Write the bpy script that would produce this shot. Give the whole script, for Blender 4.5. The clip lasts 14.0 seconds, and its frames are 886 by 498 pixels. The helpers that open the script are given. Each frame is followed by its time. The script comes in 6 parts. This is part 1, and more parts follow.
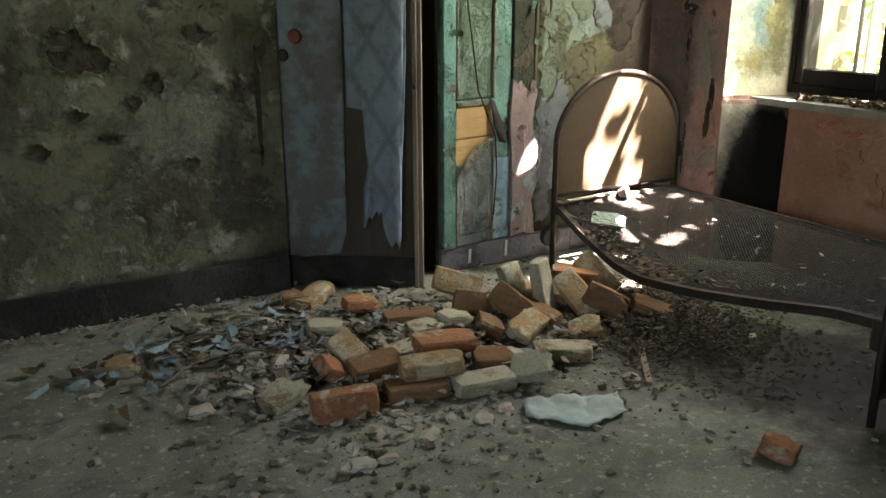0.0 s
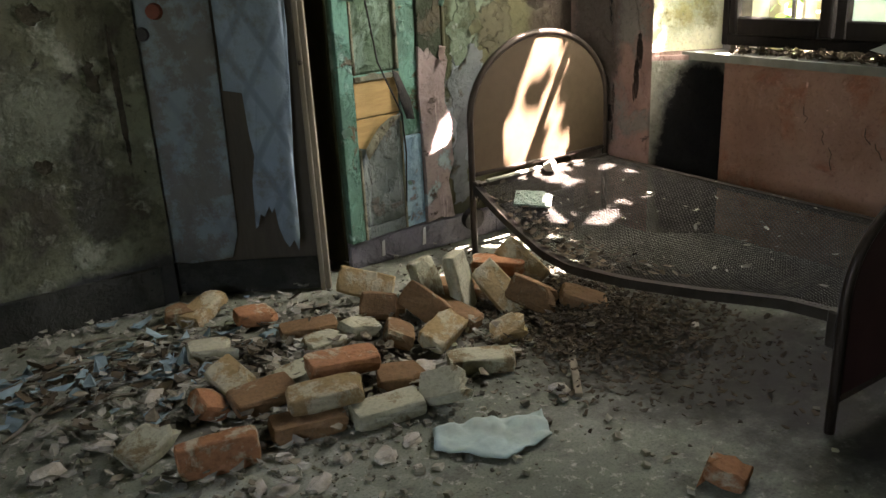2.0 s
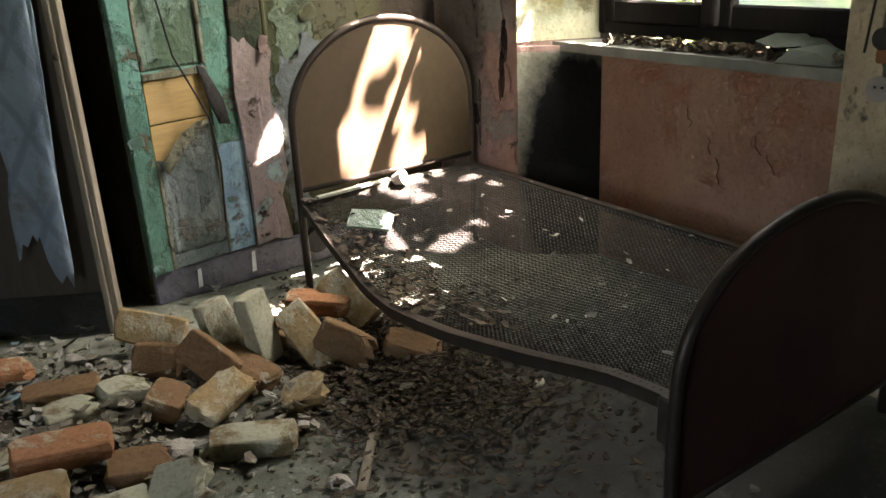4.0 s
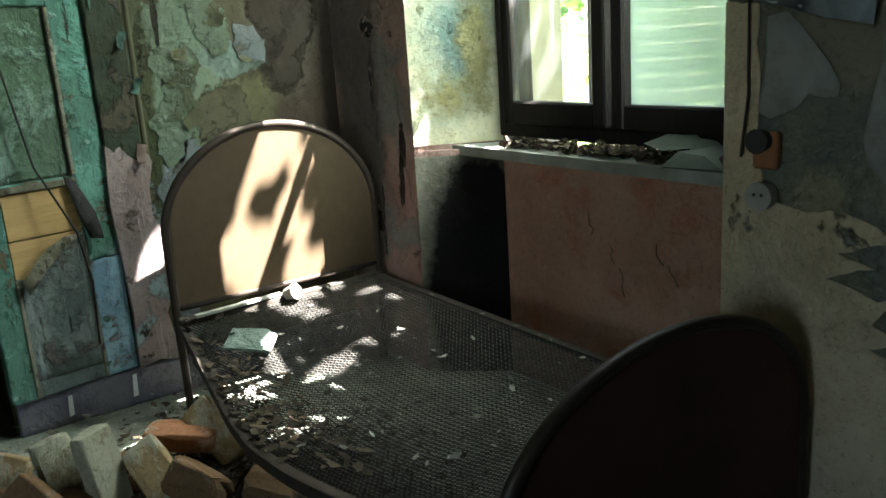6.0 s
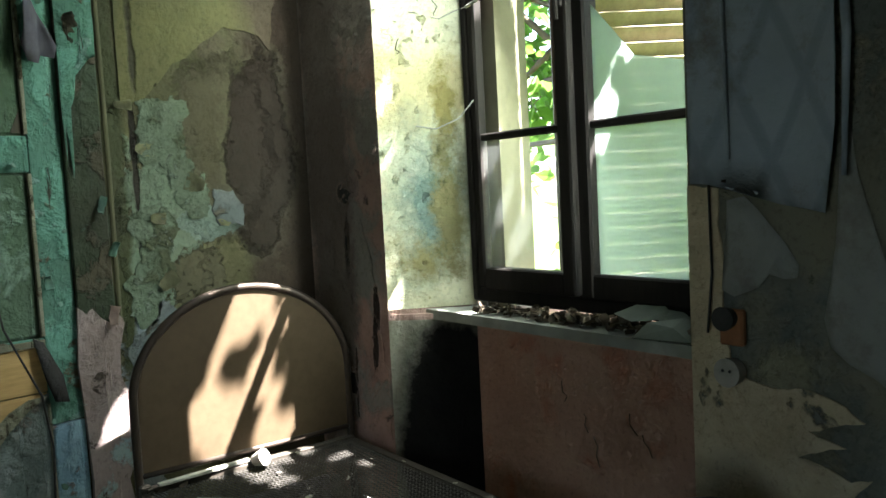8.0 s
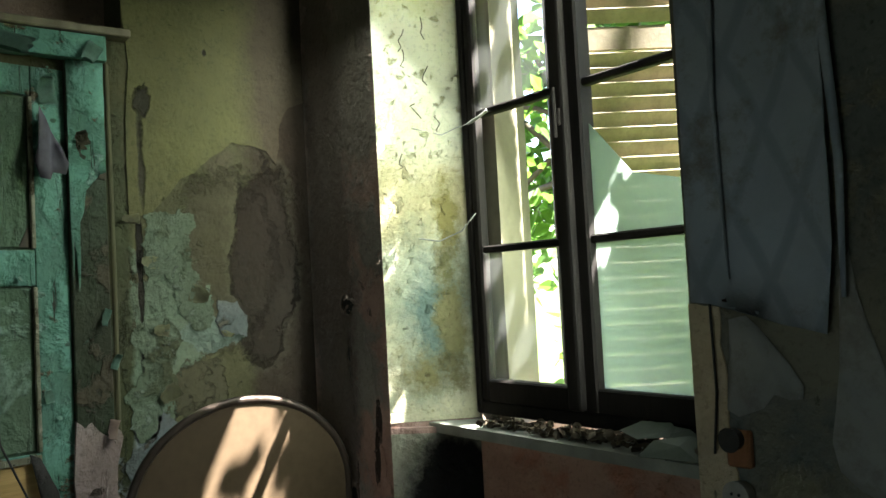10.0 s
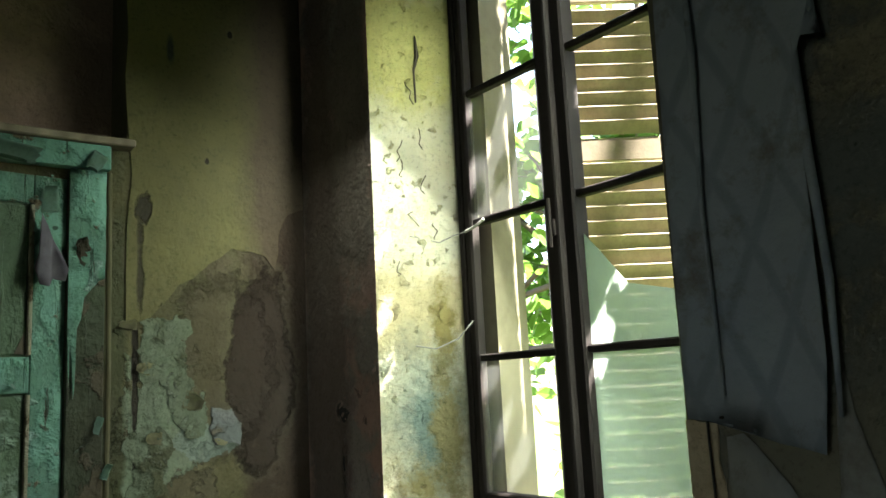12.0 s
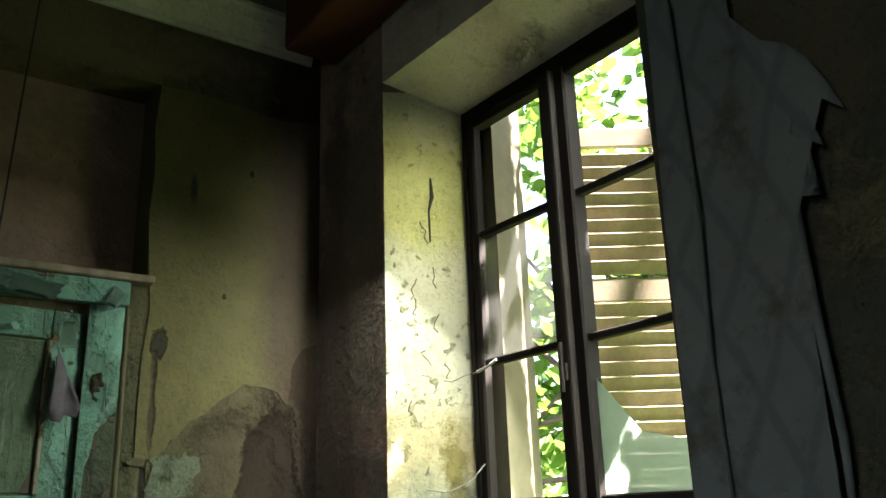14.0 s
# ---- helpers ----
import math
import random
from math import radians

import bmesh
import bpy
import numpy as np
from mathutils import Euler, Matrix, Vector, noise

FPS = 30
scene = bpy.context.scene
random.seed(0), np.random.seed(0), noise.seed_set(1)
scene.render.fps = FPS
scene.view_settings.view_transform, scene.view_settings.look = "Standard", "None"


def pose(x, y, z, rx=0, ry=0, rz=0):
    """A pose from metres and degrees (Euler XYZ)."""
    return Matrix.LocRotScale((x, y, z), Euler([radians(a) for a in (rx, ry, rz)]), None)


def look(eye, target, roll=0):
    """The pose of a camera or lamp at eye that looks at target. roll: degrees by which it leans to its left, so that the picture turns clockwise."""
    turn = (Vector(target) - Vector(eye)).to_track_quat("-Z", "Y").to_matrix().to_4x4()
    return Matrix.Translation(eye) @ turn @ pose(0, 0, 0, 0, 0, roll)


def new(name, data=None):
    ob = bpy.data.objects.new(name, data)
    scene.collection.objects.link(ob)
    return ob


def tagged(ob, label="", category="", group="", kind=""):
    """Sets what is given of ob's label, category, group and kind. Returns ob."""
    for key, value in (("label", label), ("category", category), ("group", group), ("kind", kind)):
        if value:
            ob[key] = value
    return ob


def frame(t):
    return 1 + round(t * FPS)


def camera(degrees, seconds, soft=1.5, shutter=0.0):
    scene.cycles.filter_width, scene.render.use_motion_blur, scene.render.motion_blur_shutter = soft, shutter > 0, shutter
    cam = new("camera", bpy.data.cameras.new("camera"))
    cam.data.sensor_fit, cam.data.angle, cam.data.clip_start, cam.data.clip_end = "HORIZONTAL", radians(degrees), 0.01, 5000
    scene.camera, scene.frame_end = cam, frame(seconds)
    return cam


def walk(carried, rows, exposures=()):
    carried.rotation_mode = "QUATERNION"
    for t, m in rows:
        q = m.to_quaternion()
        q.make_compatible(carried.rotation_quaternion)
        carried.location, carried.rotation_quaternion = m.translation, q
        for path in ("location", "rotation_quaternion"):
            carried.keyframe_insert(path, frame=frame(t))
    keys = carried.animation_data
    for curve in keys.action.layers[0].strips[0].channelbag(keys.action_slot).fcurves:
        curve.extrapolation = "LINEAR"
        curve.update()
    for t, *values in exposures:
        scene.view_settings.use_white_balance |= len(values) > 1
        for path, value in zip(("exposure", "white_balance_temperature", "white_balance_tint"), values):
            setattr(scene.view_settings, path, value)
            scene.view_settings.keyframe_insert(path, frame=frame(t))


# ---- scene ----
cam = camera(56.0, 14.0)
PATH = [
    (0, (0.011, 0.052, 1.479), (0.972, 1.707, 0.896), -0.2),
    (0.5, (0.092, 0.063, 1.471), (1.051, 1.718, 0.888), -0.3),
    (1, (0.191, 0.094, 1.463), (1.143, 1.748, 0.863), -0.9),
    (1.5, (0.305, 0.225, 1.451), (1.279, 1.854, 0.82), -1.8),
    (2, (0.47, 0.362, 1.462), (1.5, 1.94, 0.792), -3.0),
    (2.5, (0.701, 0.427, 1.444), (1.725, 2.004, 0.762), -3.3),
    (3, (0.927, 0.477, 1.439), (1.942, 2.052, 0.741), -3.2),
    (3.5, (1.149, 0.58, 1.404), (2.203, 2.122, 0.687), -3.3),
    (6, (1.879, 0.562, 1.351), (2.99, 2.151, 0.86), -3.8),
    (6.5, (1.875, 0.558, 1.368), (3.02, 2.156, 0.999), -3.4),
    (7, (1.881, 0.555, 1.388), (3.061, 2.145, 1.103), -2.9),
    (7.5, (1.88, 0.553, 1.405), (3.077, 2.14, 1.187), -2.9),
    (8, (1.88, 0.55, 1.42), (3.089, 2.136, 1.271), -3.0),
    (10.5, (1.886, 0.534, 1.481), (3.097, 2.119, 1.623), -3.1),
    (11, (1.895, 0.53, 1.491), (3.108, 2.108, 1.69), -3.1),
    (11.5, (1.89, 0.524, 1.5), (3.101, 2.094, 1.761), -3.0),
    (12, (1.895, 0.517, 1.512), (3.098, 2.083, 1.829), -2.9),
    (12.5, (1.899, 0.507, 1.521), (3.09, 2.067, 1.91), -2.7),
    (13, (1.907, 0.496, 1.527), (3.075, 2.049, 1.999), -2.1),
    (13.5, (1.906, 0.486, 1.556), (3.057, 2.03, 2.094), -2.0),
    (14, (1.896, 0.475, 1.582), (3.033, 2.008, 2.18), -2.0),
]
walk(cam, [(t, look(eye, target, roll)) for t, eye, target, roll in PATH], [(0, 6.2, 7600, 27), (2.0, 6.1, 7600, 28), (3.7, 6.2, 7600, 29), (6.0, 5.55, 6450, 8), (8.2, 5.15, 6550, 9), (10.5, 4.85, 6850, 9), (14, 5.0, 7200, 18)])

# ---------------------------------------------------------------- light
SUN_DIR = Vector((1.06, -1.0, 2.04)).normalized()
world = bpy.data.worlds.new("sky")
scene.world = world
world.use_nodes = True
wn = world.node_tree
sky = wn.nodes.new("ShaderNodeTexSky")
sky.sky_type = "NISHITA"
sky.sun_disc = False
sky.sun_elevation = math.asin(SUN_DIR.z)
sky.sun_rotation = math.atan2(SUN_DIR.x, SUN_DIR.y)
wn.links.new(sky.outputs[0], wn.nodes["Background"].inputs[0])
wn.nodes["Background"].inputs[1].default_value = 0.05
sun_data = bpy.data.lights.new("sun", "SUN")
sun_data.energy, sun_data.angle, sun_data.color = 5.0, radians(0.4), (1.0, 0.98, 0.98)
sun = new("sun", sun_data)
sun.matrix_world = look(SUN_DIR * 20, (0, 0, 0))
# daylight lamps: three in the window (one aimed at the reveal), one fill in an unseen west opening
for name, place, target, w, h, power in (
    ("window_light", (3.93, 2.85, 2.10), (2.75, 3.85, 0.45), 0.34, 1.9, 0.78),
    ("window_right_light", (3.93, 2.18, 2.0), (2.5, 2.0, 0.3), 0.5, 1.8, 0.09),
    ("window_side_light", (3.90, 2.05, 2.15), (3.84, 3.25, 1.95), 0.24, 2.0, 0.35),
    ("west_fill_light", (-2.33, -0.3, 1.75), (0.0, 0.4, 0.9), 1.1, 1.5, 0.6),
):
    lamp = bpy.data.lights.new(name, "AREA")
    lamp.shape, lamp.size, lamp.size_y, lamp.energy, lamp.color = "RECTANGLE", w, h, power, ((0.76, 1.0, 0.88) if name == "west_fill_light" else (0.86, 1.0, 0.93))
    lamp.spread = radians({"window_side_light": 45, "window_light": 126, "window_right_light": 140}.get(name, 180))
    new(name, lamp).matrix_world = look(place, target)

# ---------------------------------------------------------------- materials
def material(name, rough=0.85, metal=0.0):
    m = bpy.data.materials.new(name)
    m.use_nodes = True
    t = m.node_tree
    b = t.nodes["Principled BSDF"]
    b.inputs["Roughness"].default_value, b.inputs["Metallic"].default_value = rough, metal
    b.inputs["Specular IOR Level"].default_value = 0.14
    return m, t, b


def rgba(c):
    return (c[0], c[1], c[2], 1.0)


def coords(t, scale=(1, 1, 1)):
    """World-sized coordinates of the mesh."""
    co, mp = t.nodes.new("ShaderNodeTexCoord"), t.nodes.new("ShaderNodeMapping")
    mp.inputs["Scale"].default_value = scale
    t.links.new(co.outputs["Object"], mp.inputs["Vector"])
    return mp.outputs["Vector"]


def noise_of(t, vec, scale, detail=6.0, rough=0.6, distort=0.0):
    n = t.nodes.new("ShaderNodeTexNoise")
    for key, value in (("Scale", scale), ("Detail", detail), ("Roughness", rough), ("Distortion", distort)):
        n.inputs[key].default_value = value
    t.links.new(vec, n.inputs["Vector"])
    return n.outputs["Fac"]


def ramp(t, fac, stops, smooth="LINEAR"):
    r = t.nodes.new("ShaderNodeValToRGB")
    r.color_ramp.interpolation = smooth
    e = r.color_ramp.elements
    while len(e) < len(stops):
        e.new(0.5)
    for k, (p, c) in zip(e, stops):
        k.position, k.color = p, rgba(c if isinstance(c, tuple) else (c, c, c))
    t.links.new(fac, r.inputs["Fac"])
    return r.outputs["Color"]


def mix(t, fac, a, b, mode="MIX"):
    m = t.nodes.new("ShaderNodeMix")
    m.data_type, m.blend_type = "RGBA", mode
    for socket, value in ((m.inputs[0], fac), (m.inputs[6], a), (m.inputs[7], b)):
        if isinstance(value, (int, float)):
            socket.default_value = value
        elif isinstance(value, tuple):
            socket.default_value = rgba(value)
        else:
            t.links.new(value, socket)
    return m.outputs[2]


def maths(t, op, a, b=0.0, c=None):
    m = t.nodes.new("ShaderNodeMath")
    m.operation = op
    m.use_clamp = op in ("MULTIPLY_ADD",)
    for k, value in enumerate((a, b) if c is None else (a, b, c)):
        if isinstance(value, (int, float)):
            m.inputs[k].default_value = value
        else:
            t.links.new(value, m.inputs[k])
    return m.outputs[0]


def relief(t, b, height, strength=0.5, depth=0.01, previous=None):
    n = t.nodes.new("ShaderNodeBump")
    n.inputs["Strength"].default_value, n.inputs["Distance"].default_value = strength, depth
    t.links.new(height, n.inputs["Height"])
    if previous is not None:
        t.links.new(previous, n.inputs["Normal"])
    t.links.new(n.outputs["Normal"], b.inputs["Normal"])
    return n.outputs["Normal"]


def blob(t, v, centre, radii, wobble=0.35, size=5.0, soft=0.06, tilt=0.0):
    """A mask: one ragged patch round a place on a wall."""
    warp = t.nodes.new("ShaderNodeTexNoise")
    warp.inputs["Scale"].default_value, warp.inputs["Detail"].default_value, warp.inputs["Roughness"].default_value = size, 9.0, 0.74
    t.links.new(v, warp.inputs["Vector"])
    mp = t.nodes.new("ShaderNodeMapping")
    mp.vector_type = "TEXTURE"
    mp.inputs["Location"].default_value, mp.inputs["Scale"].default_value = centre, radii
    mp.inputs["Rotation"].default_value = (0, radians(tilt), 0)
    t.links.new(v, mp.inputs["Vector"])
    ln = t.nodes.new("ShaderNodeVectorMath")
    ln.operation = "LENGTH"
    t.links.new(mp.outputs["Vector"], ln.inputs[0])
    d = maths(t, "ADD", ln.outputs["Value"], maths(t, "MULTIPLY", maths(t, "SUBTRACT", warp.outputs["Fac"], 0.5), 6 * wobble))
    return ramp(t, d, ((1 - soft, 1.0), (1.0, 0.0))) if soft < 1 else ramp(t, d, ((0.0, 1.0), (1.0, 0.0)))


def peeling(name, base, layers, dirt=(0.05, 0.045, 0.035), dirt_amount=0.5, rough=0.85, scale=1.0, gloss=None, damp=None, patches=(), grain=0.0):
    """Old paint in layers: base, then (colour, noise scale, threshold, softness) one over another, with ragged steps."""
    m, t, b = material(name, rough)
    v = coords(t, (scale, scale, scale))
    colour = mix(t, noise_of(t, v, 2.3, 5), base, tuple(0.6 * c for c in base))
    steps = None
    for k, (tone, size, limit, soft) in enumerate(layers):
        mp = t.nodes.new("ShaderNodeMapping")
        mp.inputs["Location"].default_value = (3.7 * k + 1.3, 1.9 * k, 5.1 * k)
        t.links.new(v, mp.inputs["Vector"])
        mask = ramp(t, noise_of(t, mp.outputs["Vector"], size, 9, 0.62, 0.25), ((limit - soft, 0.0), (limit + soft, 1.0)))
        shade = mix(t, noise_of(t, mp.outputs["Vector"], size * 7, 4), tone, tuple(0.72 * c for c in tone))
        colour = mix(t, mask, colour, shade)
        steps = mask if steps is None else maths(t, "ADD", steps, mask)
    for centre, radii, tone, height, wobble, size, soft in patches:
        mask = blob(t, v, centre, radii, wobble, size, soft)
        shade = mix(t, noise_of(t, v, 14, 6, 0.7), tone, tuple(0.55 * c for c in tone))
        if abs(height) > 0.5:
            rim = blob(t, v, centre, tuple(1.0 if r > 5 else r * 1.16 + 0.008 for r in radii), wobble, size, soft)
            colour = mix(t, maths(t, "MULTIPLY", maths(t, "SUBTRACT", rim, mask), 0.12), colour, tuple(min(1, 1.7 * c + 0.05) for c in base))
        colour = mix(t, mask, colour, shade)
        steps = maths(t, "ADD", steps, maths(t, "MULTIPLY", mask, height))
    if grain:
        # long upright splits and streaks of bare wood in paint on boards
        gm = t.nodes.new("ShaderNodeMapping")
        gm.inputs["Scale"].default_value = (1, 1, 0.07)
        t.links.new(v, gm.inputs["Vector"])
        streak = ramp(t, noise_of(t, gm.outputs["Vector"], 26, 8, 0.7), ((0.58, 0.0), (0.64, 1.0)))
        colour = mix(t, maths(t, "MULTIPLY", streak, grain), colour, tuple(min(1, 1.9 * c + 0.06) for c in base))
        split = ramp(t, noise_of(t, gm.outputs["Vector"], 38, 7, 0.75, 0.3), ((0.33, 1.0), (0.38, 0.0)))
        colour = mix(t, maths(t, "MULTIPLY", split, 0.9), colour, (0.035, 0.026, 0.018))
        steps = maths(t, "SUBTRACT", maths(t, "ADD", steps, maths(t, "MULTIPLY", streak, 0.4)), split)
    grime = ramp(t, noise_of(t, v, 1.1, 8, 0.7), ((0.40, 0.0), (0.72, 1.0)))
    colour = mix(t, maths(t, "MULTIPLY", grime, dirt_amount), colour, dirt)
    pits = ramp(t, noise_of(t, v, 17, 8, 0.75), ((0.30, 0.3), (0.36, 1.0)))
    colour = mix(t, 0.8, colour, pits, "MULTIPLY")
    speck = ramp(t, noise_of(t, v, 60, 3, 0.6), ((0.30, 0.6), (0.45, 1.0)))
    colour = mix(t, 0.6, colour, speck, "MULTIPLY")
    if damp:
        z = t.nodes.new("ShaderNodeSeparateXYZ")
        t.links.new(v, z.inputs[0])
        edge = maths(t, "ADD", z.outputs[2], maths(t, "MULTIPLY", noise_of(t, v, 3.0, 5), 0.25))
        colour = mix(t, ramp(t, maths(t, "MULTIPLY", edge, 1 / damp[0]), ((0.86, 1.0), (1.0, 0.0))), colour, damp[1])
    t.links.new(colour, b.inputs["Base Color"])
    n = relief(t, b, steps, 1.0, 0.009) if steps is not None else None
    n = relief(t, b, noise_of(t, v, 7, 9, 0.66), 0.6, 0.03, n)
    relief(t, b, noise_of(t, v, 40, 6, 0.65), 0.6, 0.006, n)
    if gloss:
        b.inputs["Specular IOR Level"].default_value = gloss
    return m


def plain(name, tone, rough=0.7, metal=0.0, vary=0.35, size=9.0, bump=0.25, depth=0.004, stretch=(1, 1, 1), second=None, each=0.0):
    m, t, b = material(name, rough, metal)
    v = coords(t, stretch)
    colour = mix(t, ramp(t, noise_of(t, v, size, 7, 0.65), ((0.3, 0.0), (0.7, 1.0))), tone, second or tuple(c * (1 - vary) for c in tone))
    colour = mix(t, 0.5, colour, ramp(t, noise_of(t, v, size * 8, 3), ((0.3, 0.6), (0.6, 1.0))), "MULTIPLY")
    if each:
        info = t.nodes.new("ShaderNodeObjectInfo")
        geo = t.nodes.new("ShaderNodeNewGeometry")
        r = maths(t, "FRACT", maths(t, "ADD", info.outputs["Random"], geo.outputs["Random Per Island"]))
        colour = mix(t, 1.0, colour, ramp(t, r, ((0.0, 1 - each), (1.0, 1.0))), "MULTIPLY")
    t.links.new(colour, b.inputs["Base Color"])
    if bump:
        relief(t, b, noise_of(t, v, size * 5, 6), bump, depth)
    return m


def brick_material(name, tone, mortar, amount):
    m, t, b = material(name, 0.92)
    v = coords(t)
    info = t.nodes.new("ShaderNodeObjectInfo")
    off = t.nodes.new("ShaderNodeVectorMath")
    off.operation = "MULTIPLY_ADD"
    t.links.new(info.outputs["Random"], off.inputs[0])
    off.inputs[1].default_value = (9, 7, 5)
    t.links.new(v, off.inputs[2])
    w = off.outputs[0]
    colour = mix(t, noise_of(t, w, 9, 8, 0.7), tone, tuple(c * 0.55 for c in tone))
    colour = mix(t, ramp(t, info.outputs["Random"], ((0, 0.0), (1, 0.35))), colour, tuple(c * 0.5 for c in tone))
    crust = ramp(t, noise_of(t, w, 7, 8, 0.7, 0.3), ((amount - 0.04, 1.0), (amount + 0.04, 0.0)))
    colour = mix(t, crust, colour, mortar)
    colour = mix(t, 0.6, colour, ramp(t, noise_of(t, w, 70, 4), ((0.3, 0.55), (0.55, 1.0))), "MULTIPLY")
    t.links.new(colour, b.inputs["Base Color"])
    n = relief(t, b, crust, 0.6, 0.006)
    relief(t, b, noise_of(t, w, 55, 8, 0.7), 0.7, 0.006, n)
    return m


def diamond_paper(name, tone, line, cell=(0.15, 0.25), rough=0.8, along=0, stain=(0.52, 0.66)):
    """Wallpaper printed with a lattice of faint diamonds."""
    m, t, b = material(name, rough)
    v = coords(t)
    warp = maths(t, "MULTIPLY", maths(t, "SUBTRACT", noise_of(t, v, 4, 2), 0.5), 0.03)
    xyz = t.nodes.new("ShaderNodeSeparateXYZ")
    t.links.new(v, xyz.inputs[0])
    u = maths(t, "MULTIPLY", maths(t, "ADD", xyz.outputs[along], warp), 1 / cell[0])
    w = maths(t, "MULTIPLY", xyz.outputs[2], 1 / cell[1])
    lines = None
    for op in ("ADD", "SUBTRACT"):
        d = maths(t, "ABSOLUTE", maths(t, "SUBTRACT", maths(t, "FRACT", maths(t, op, u, w)), 0.5))
        band = ramp(t, d, ((0.0, 1.0), (0.07, 0.75), (0.12, 0.0)))
        lines = band if lines is None else maths(t, "MAXIMUM", lines, band)
    colour = mix(t, noise_of(t, v, 3, 8, 0.7), tone, tuple(0.55 * c for c in tone))
    colour = mix(t, maths(t, "MULTIPLY", lines, 0.6), colour, line)
    colour = mix(t, ramp(t, noise_of(t, v, 5, 9, 0.75), ((stain[0], 0.0), (stain[1], 0.75))), colour, (0.10, 0.09, 0.07))
    t.links.new(colour, b.inputs["Base Color"])
    relief(t, b, noise_of(t, v, 12, 6, 0.6), 0.5, 0.02)
    return m


WALL_LEFT = peeling("old_green_plaster", (0.095, 0.098, 0.062), (((0.16, 0.175, 0.115), 2.6, 0.50, 0.09), ((0.055, 0.05, 0.034), 3.1, 0.59, 0.05), ((0.30, 0.31, 0.235), 6.5, 0.60, 0.05), ((0.04, 0.036, 0.026), 11.0, 0.66, 0.015)), dirt_amount=0.6, damp=(0.36, (0.035, 0.036, 0.034)), patches=(
        ((0.60, 4.04, 0.87), (0.07, 9, 0.016), (0.05, 0.045, 0.035), -3, 0.4, 9, 0.15), ((0.82, 4.04, 1.10), (0.03, 9, 0.05), (0.06, 0.055, 0.04), -3, 0.4, 9, 0.15),
    ((1.29, 4.04, 0.95), (0.014, 9, 0.34), (0.05, 0.042, 0.03), -3, 0.35, 6, 0.1), ((0.9, 4.04, 0.92), (0.28, 9, 0.22), (0.18, 0.195, 0.14), 1, 0.5, 6, 0.25),
    ((0.35, 4.04, 0.75), (0.30, 9, 0.20), (0.17, 0.175, 0.115), 1, 0.5, 6, 0.25), ((1.12, 4.04, 0.62), (0.12, 9, 0.30), (0.06, 0.06, 0.045), 0.4, 0.4, 4, 0.3)))
WALL_A = peeling("green_brown_plaster", (0.078, 0.073, 0.034), (((0.098, 0.090, 0.042), 1.6, 0.52, 0.10), ((0.085, 0.07, 0.042), 3.3, 0.58, 0.05), ((0.035, 0.028, 0.018), 12.0, 0.67, 0.012)), dirt_amount=0.5, patches=(
    # brown patches past x 3.4 mix old paint with painted corner shade
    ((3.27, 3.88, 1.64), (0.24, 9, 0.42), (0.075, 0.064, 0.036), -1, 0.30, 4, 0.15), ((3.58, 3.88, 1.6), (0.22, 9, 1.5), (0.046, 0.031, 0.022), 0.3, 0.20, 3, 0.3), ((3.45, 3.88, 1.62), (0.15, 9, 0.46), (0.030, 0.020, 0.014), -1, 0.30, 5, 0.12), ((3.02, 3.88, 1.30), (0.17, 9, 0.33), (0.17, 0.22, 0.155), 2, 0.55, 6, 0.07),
    ((3.22, 3.88, 1.33), (0.15, 9, 0.07), (0.19, 0.24, 0.20), 3, 0.4, 7, 0.05), ((2.93, 3.88, 0.72), (0.14, 9, 0.34), (0.28, 0.32, 0.34), 1, 0.45, 5, 0.06),
    ((3.15, 3.88, 1.08), (0.12, 9, 0.15), (0.10, 0.09, 0.052), -3, 0.4, 6, 0.05), ((2.85, 3.88, 1.5), (0.05, 9, 1.1), (0.062, 0.07, 0.034), 0.3, 0.3, 4, 0.4), ((2.925, 3.88, 1.62), (0.012, 9, 0.42), (0.018, 0.015, 0.011), -4, 0.5, 6, 0.3),
    # first patch here carries the painted corner shade up the wall
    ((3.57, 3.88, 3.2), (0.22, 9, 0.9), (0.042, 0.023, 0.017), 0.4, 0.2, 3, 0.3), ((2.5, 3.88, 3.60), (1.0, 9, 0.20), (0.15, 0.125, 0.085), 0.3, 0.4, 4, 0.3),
    ((3.06, 3.88, 2.98), (0.03, 9, 0.10), (0.12, 0.13, 0.13), 0.4, 0.3, 6, 0.4), ((2.96, 3.88, 2.25), (0.035, 9, 0.09), (0.10, 0.09, 0.06), -2, 0.5, 7, 0.2)))
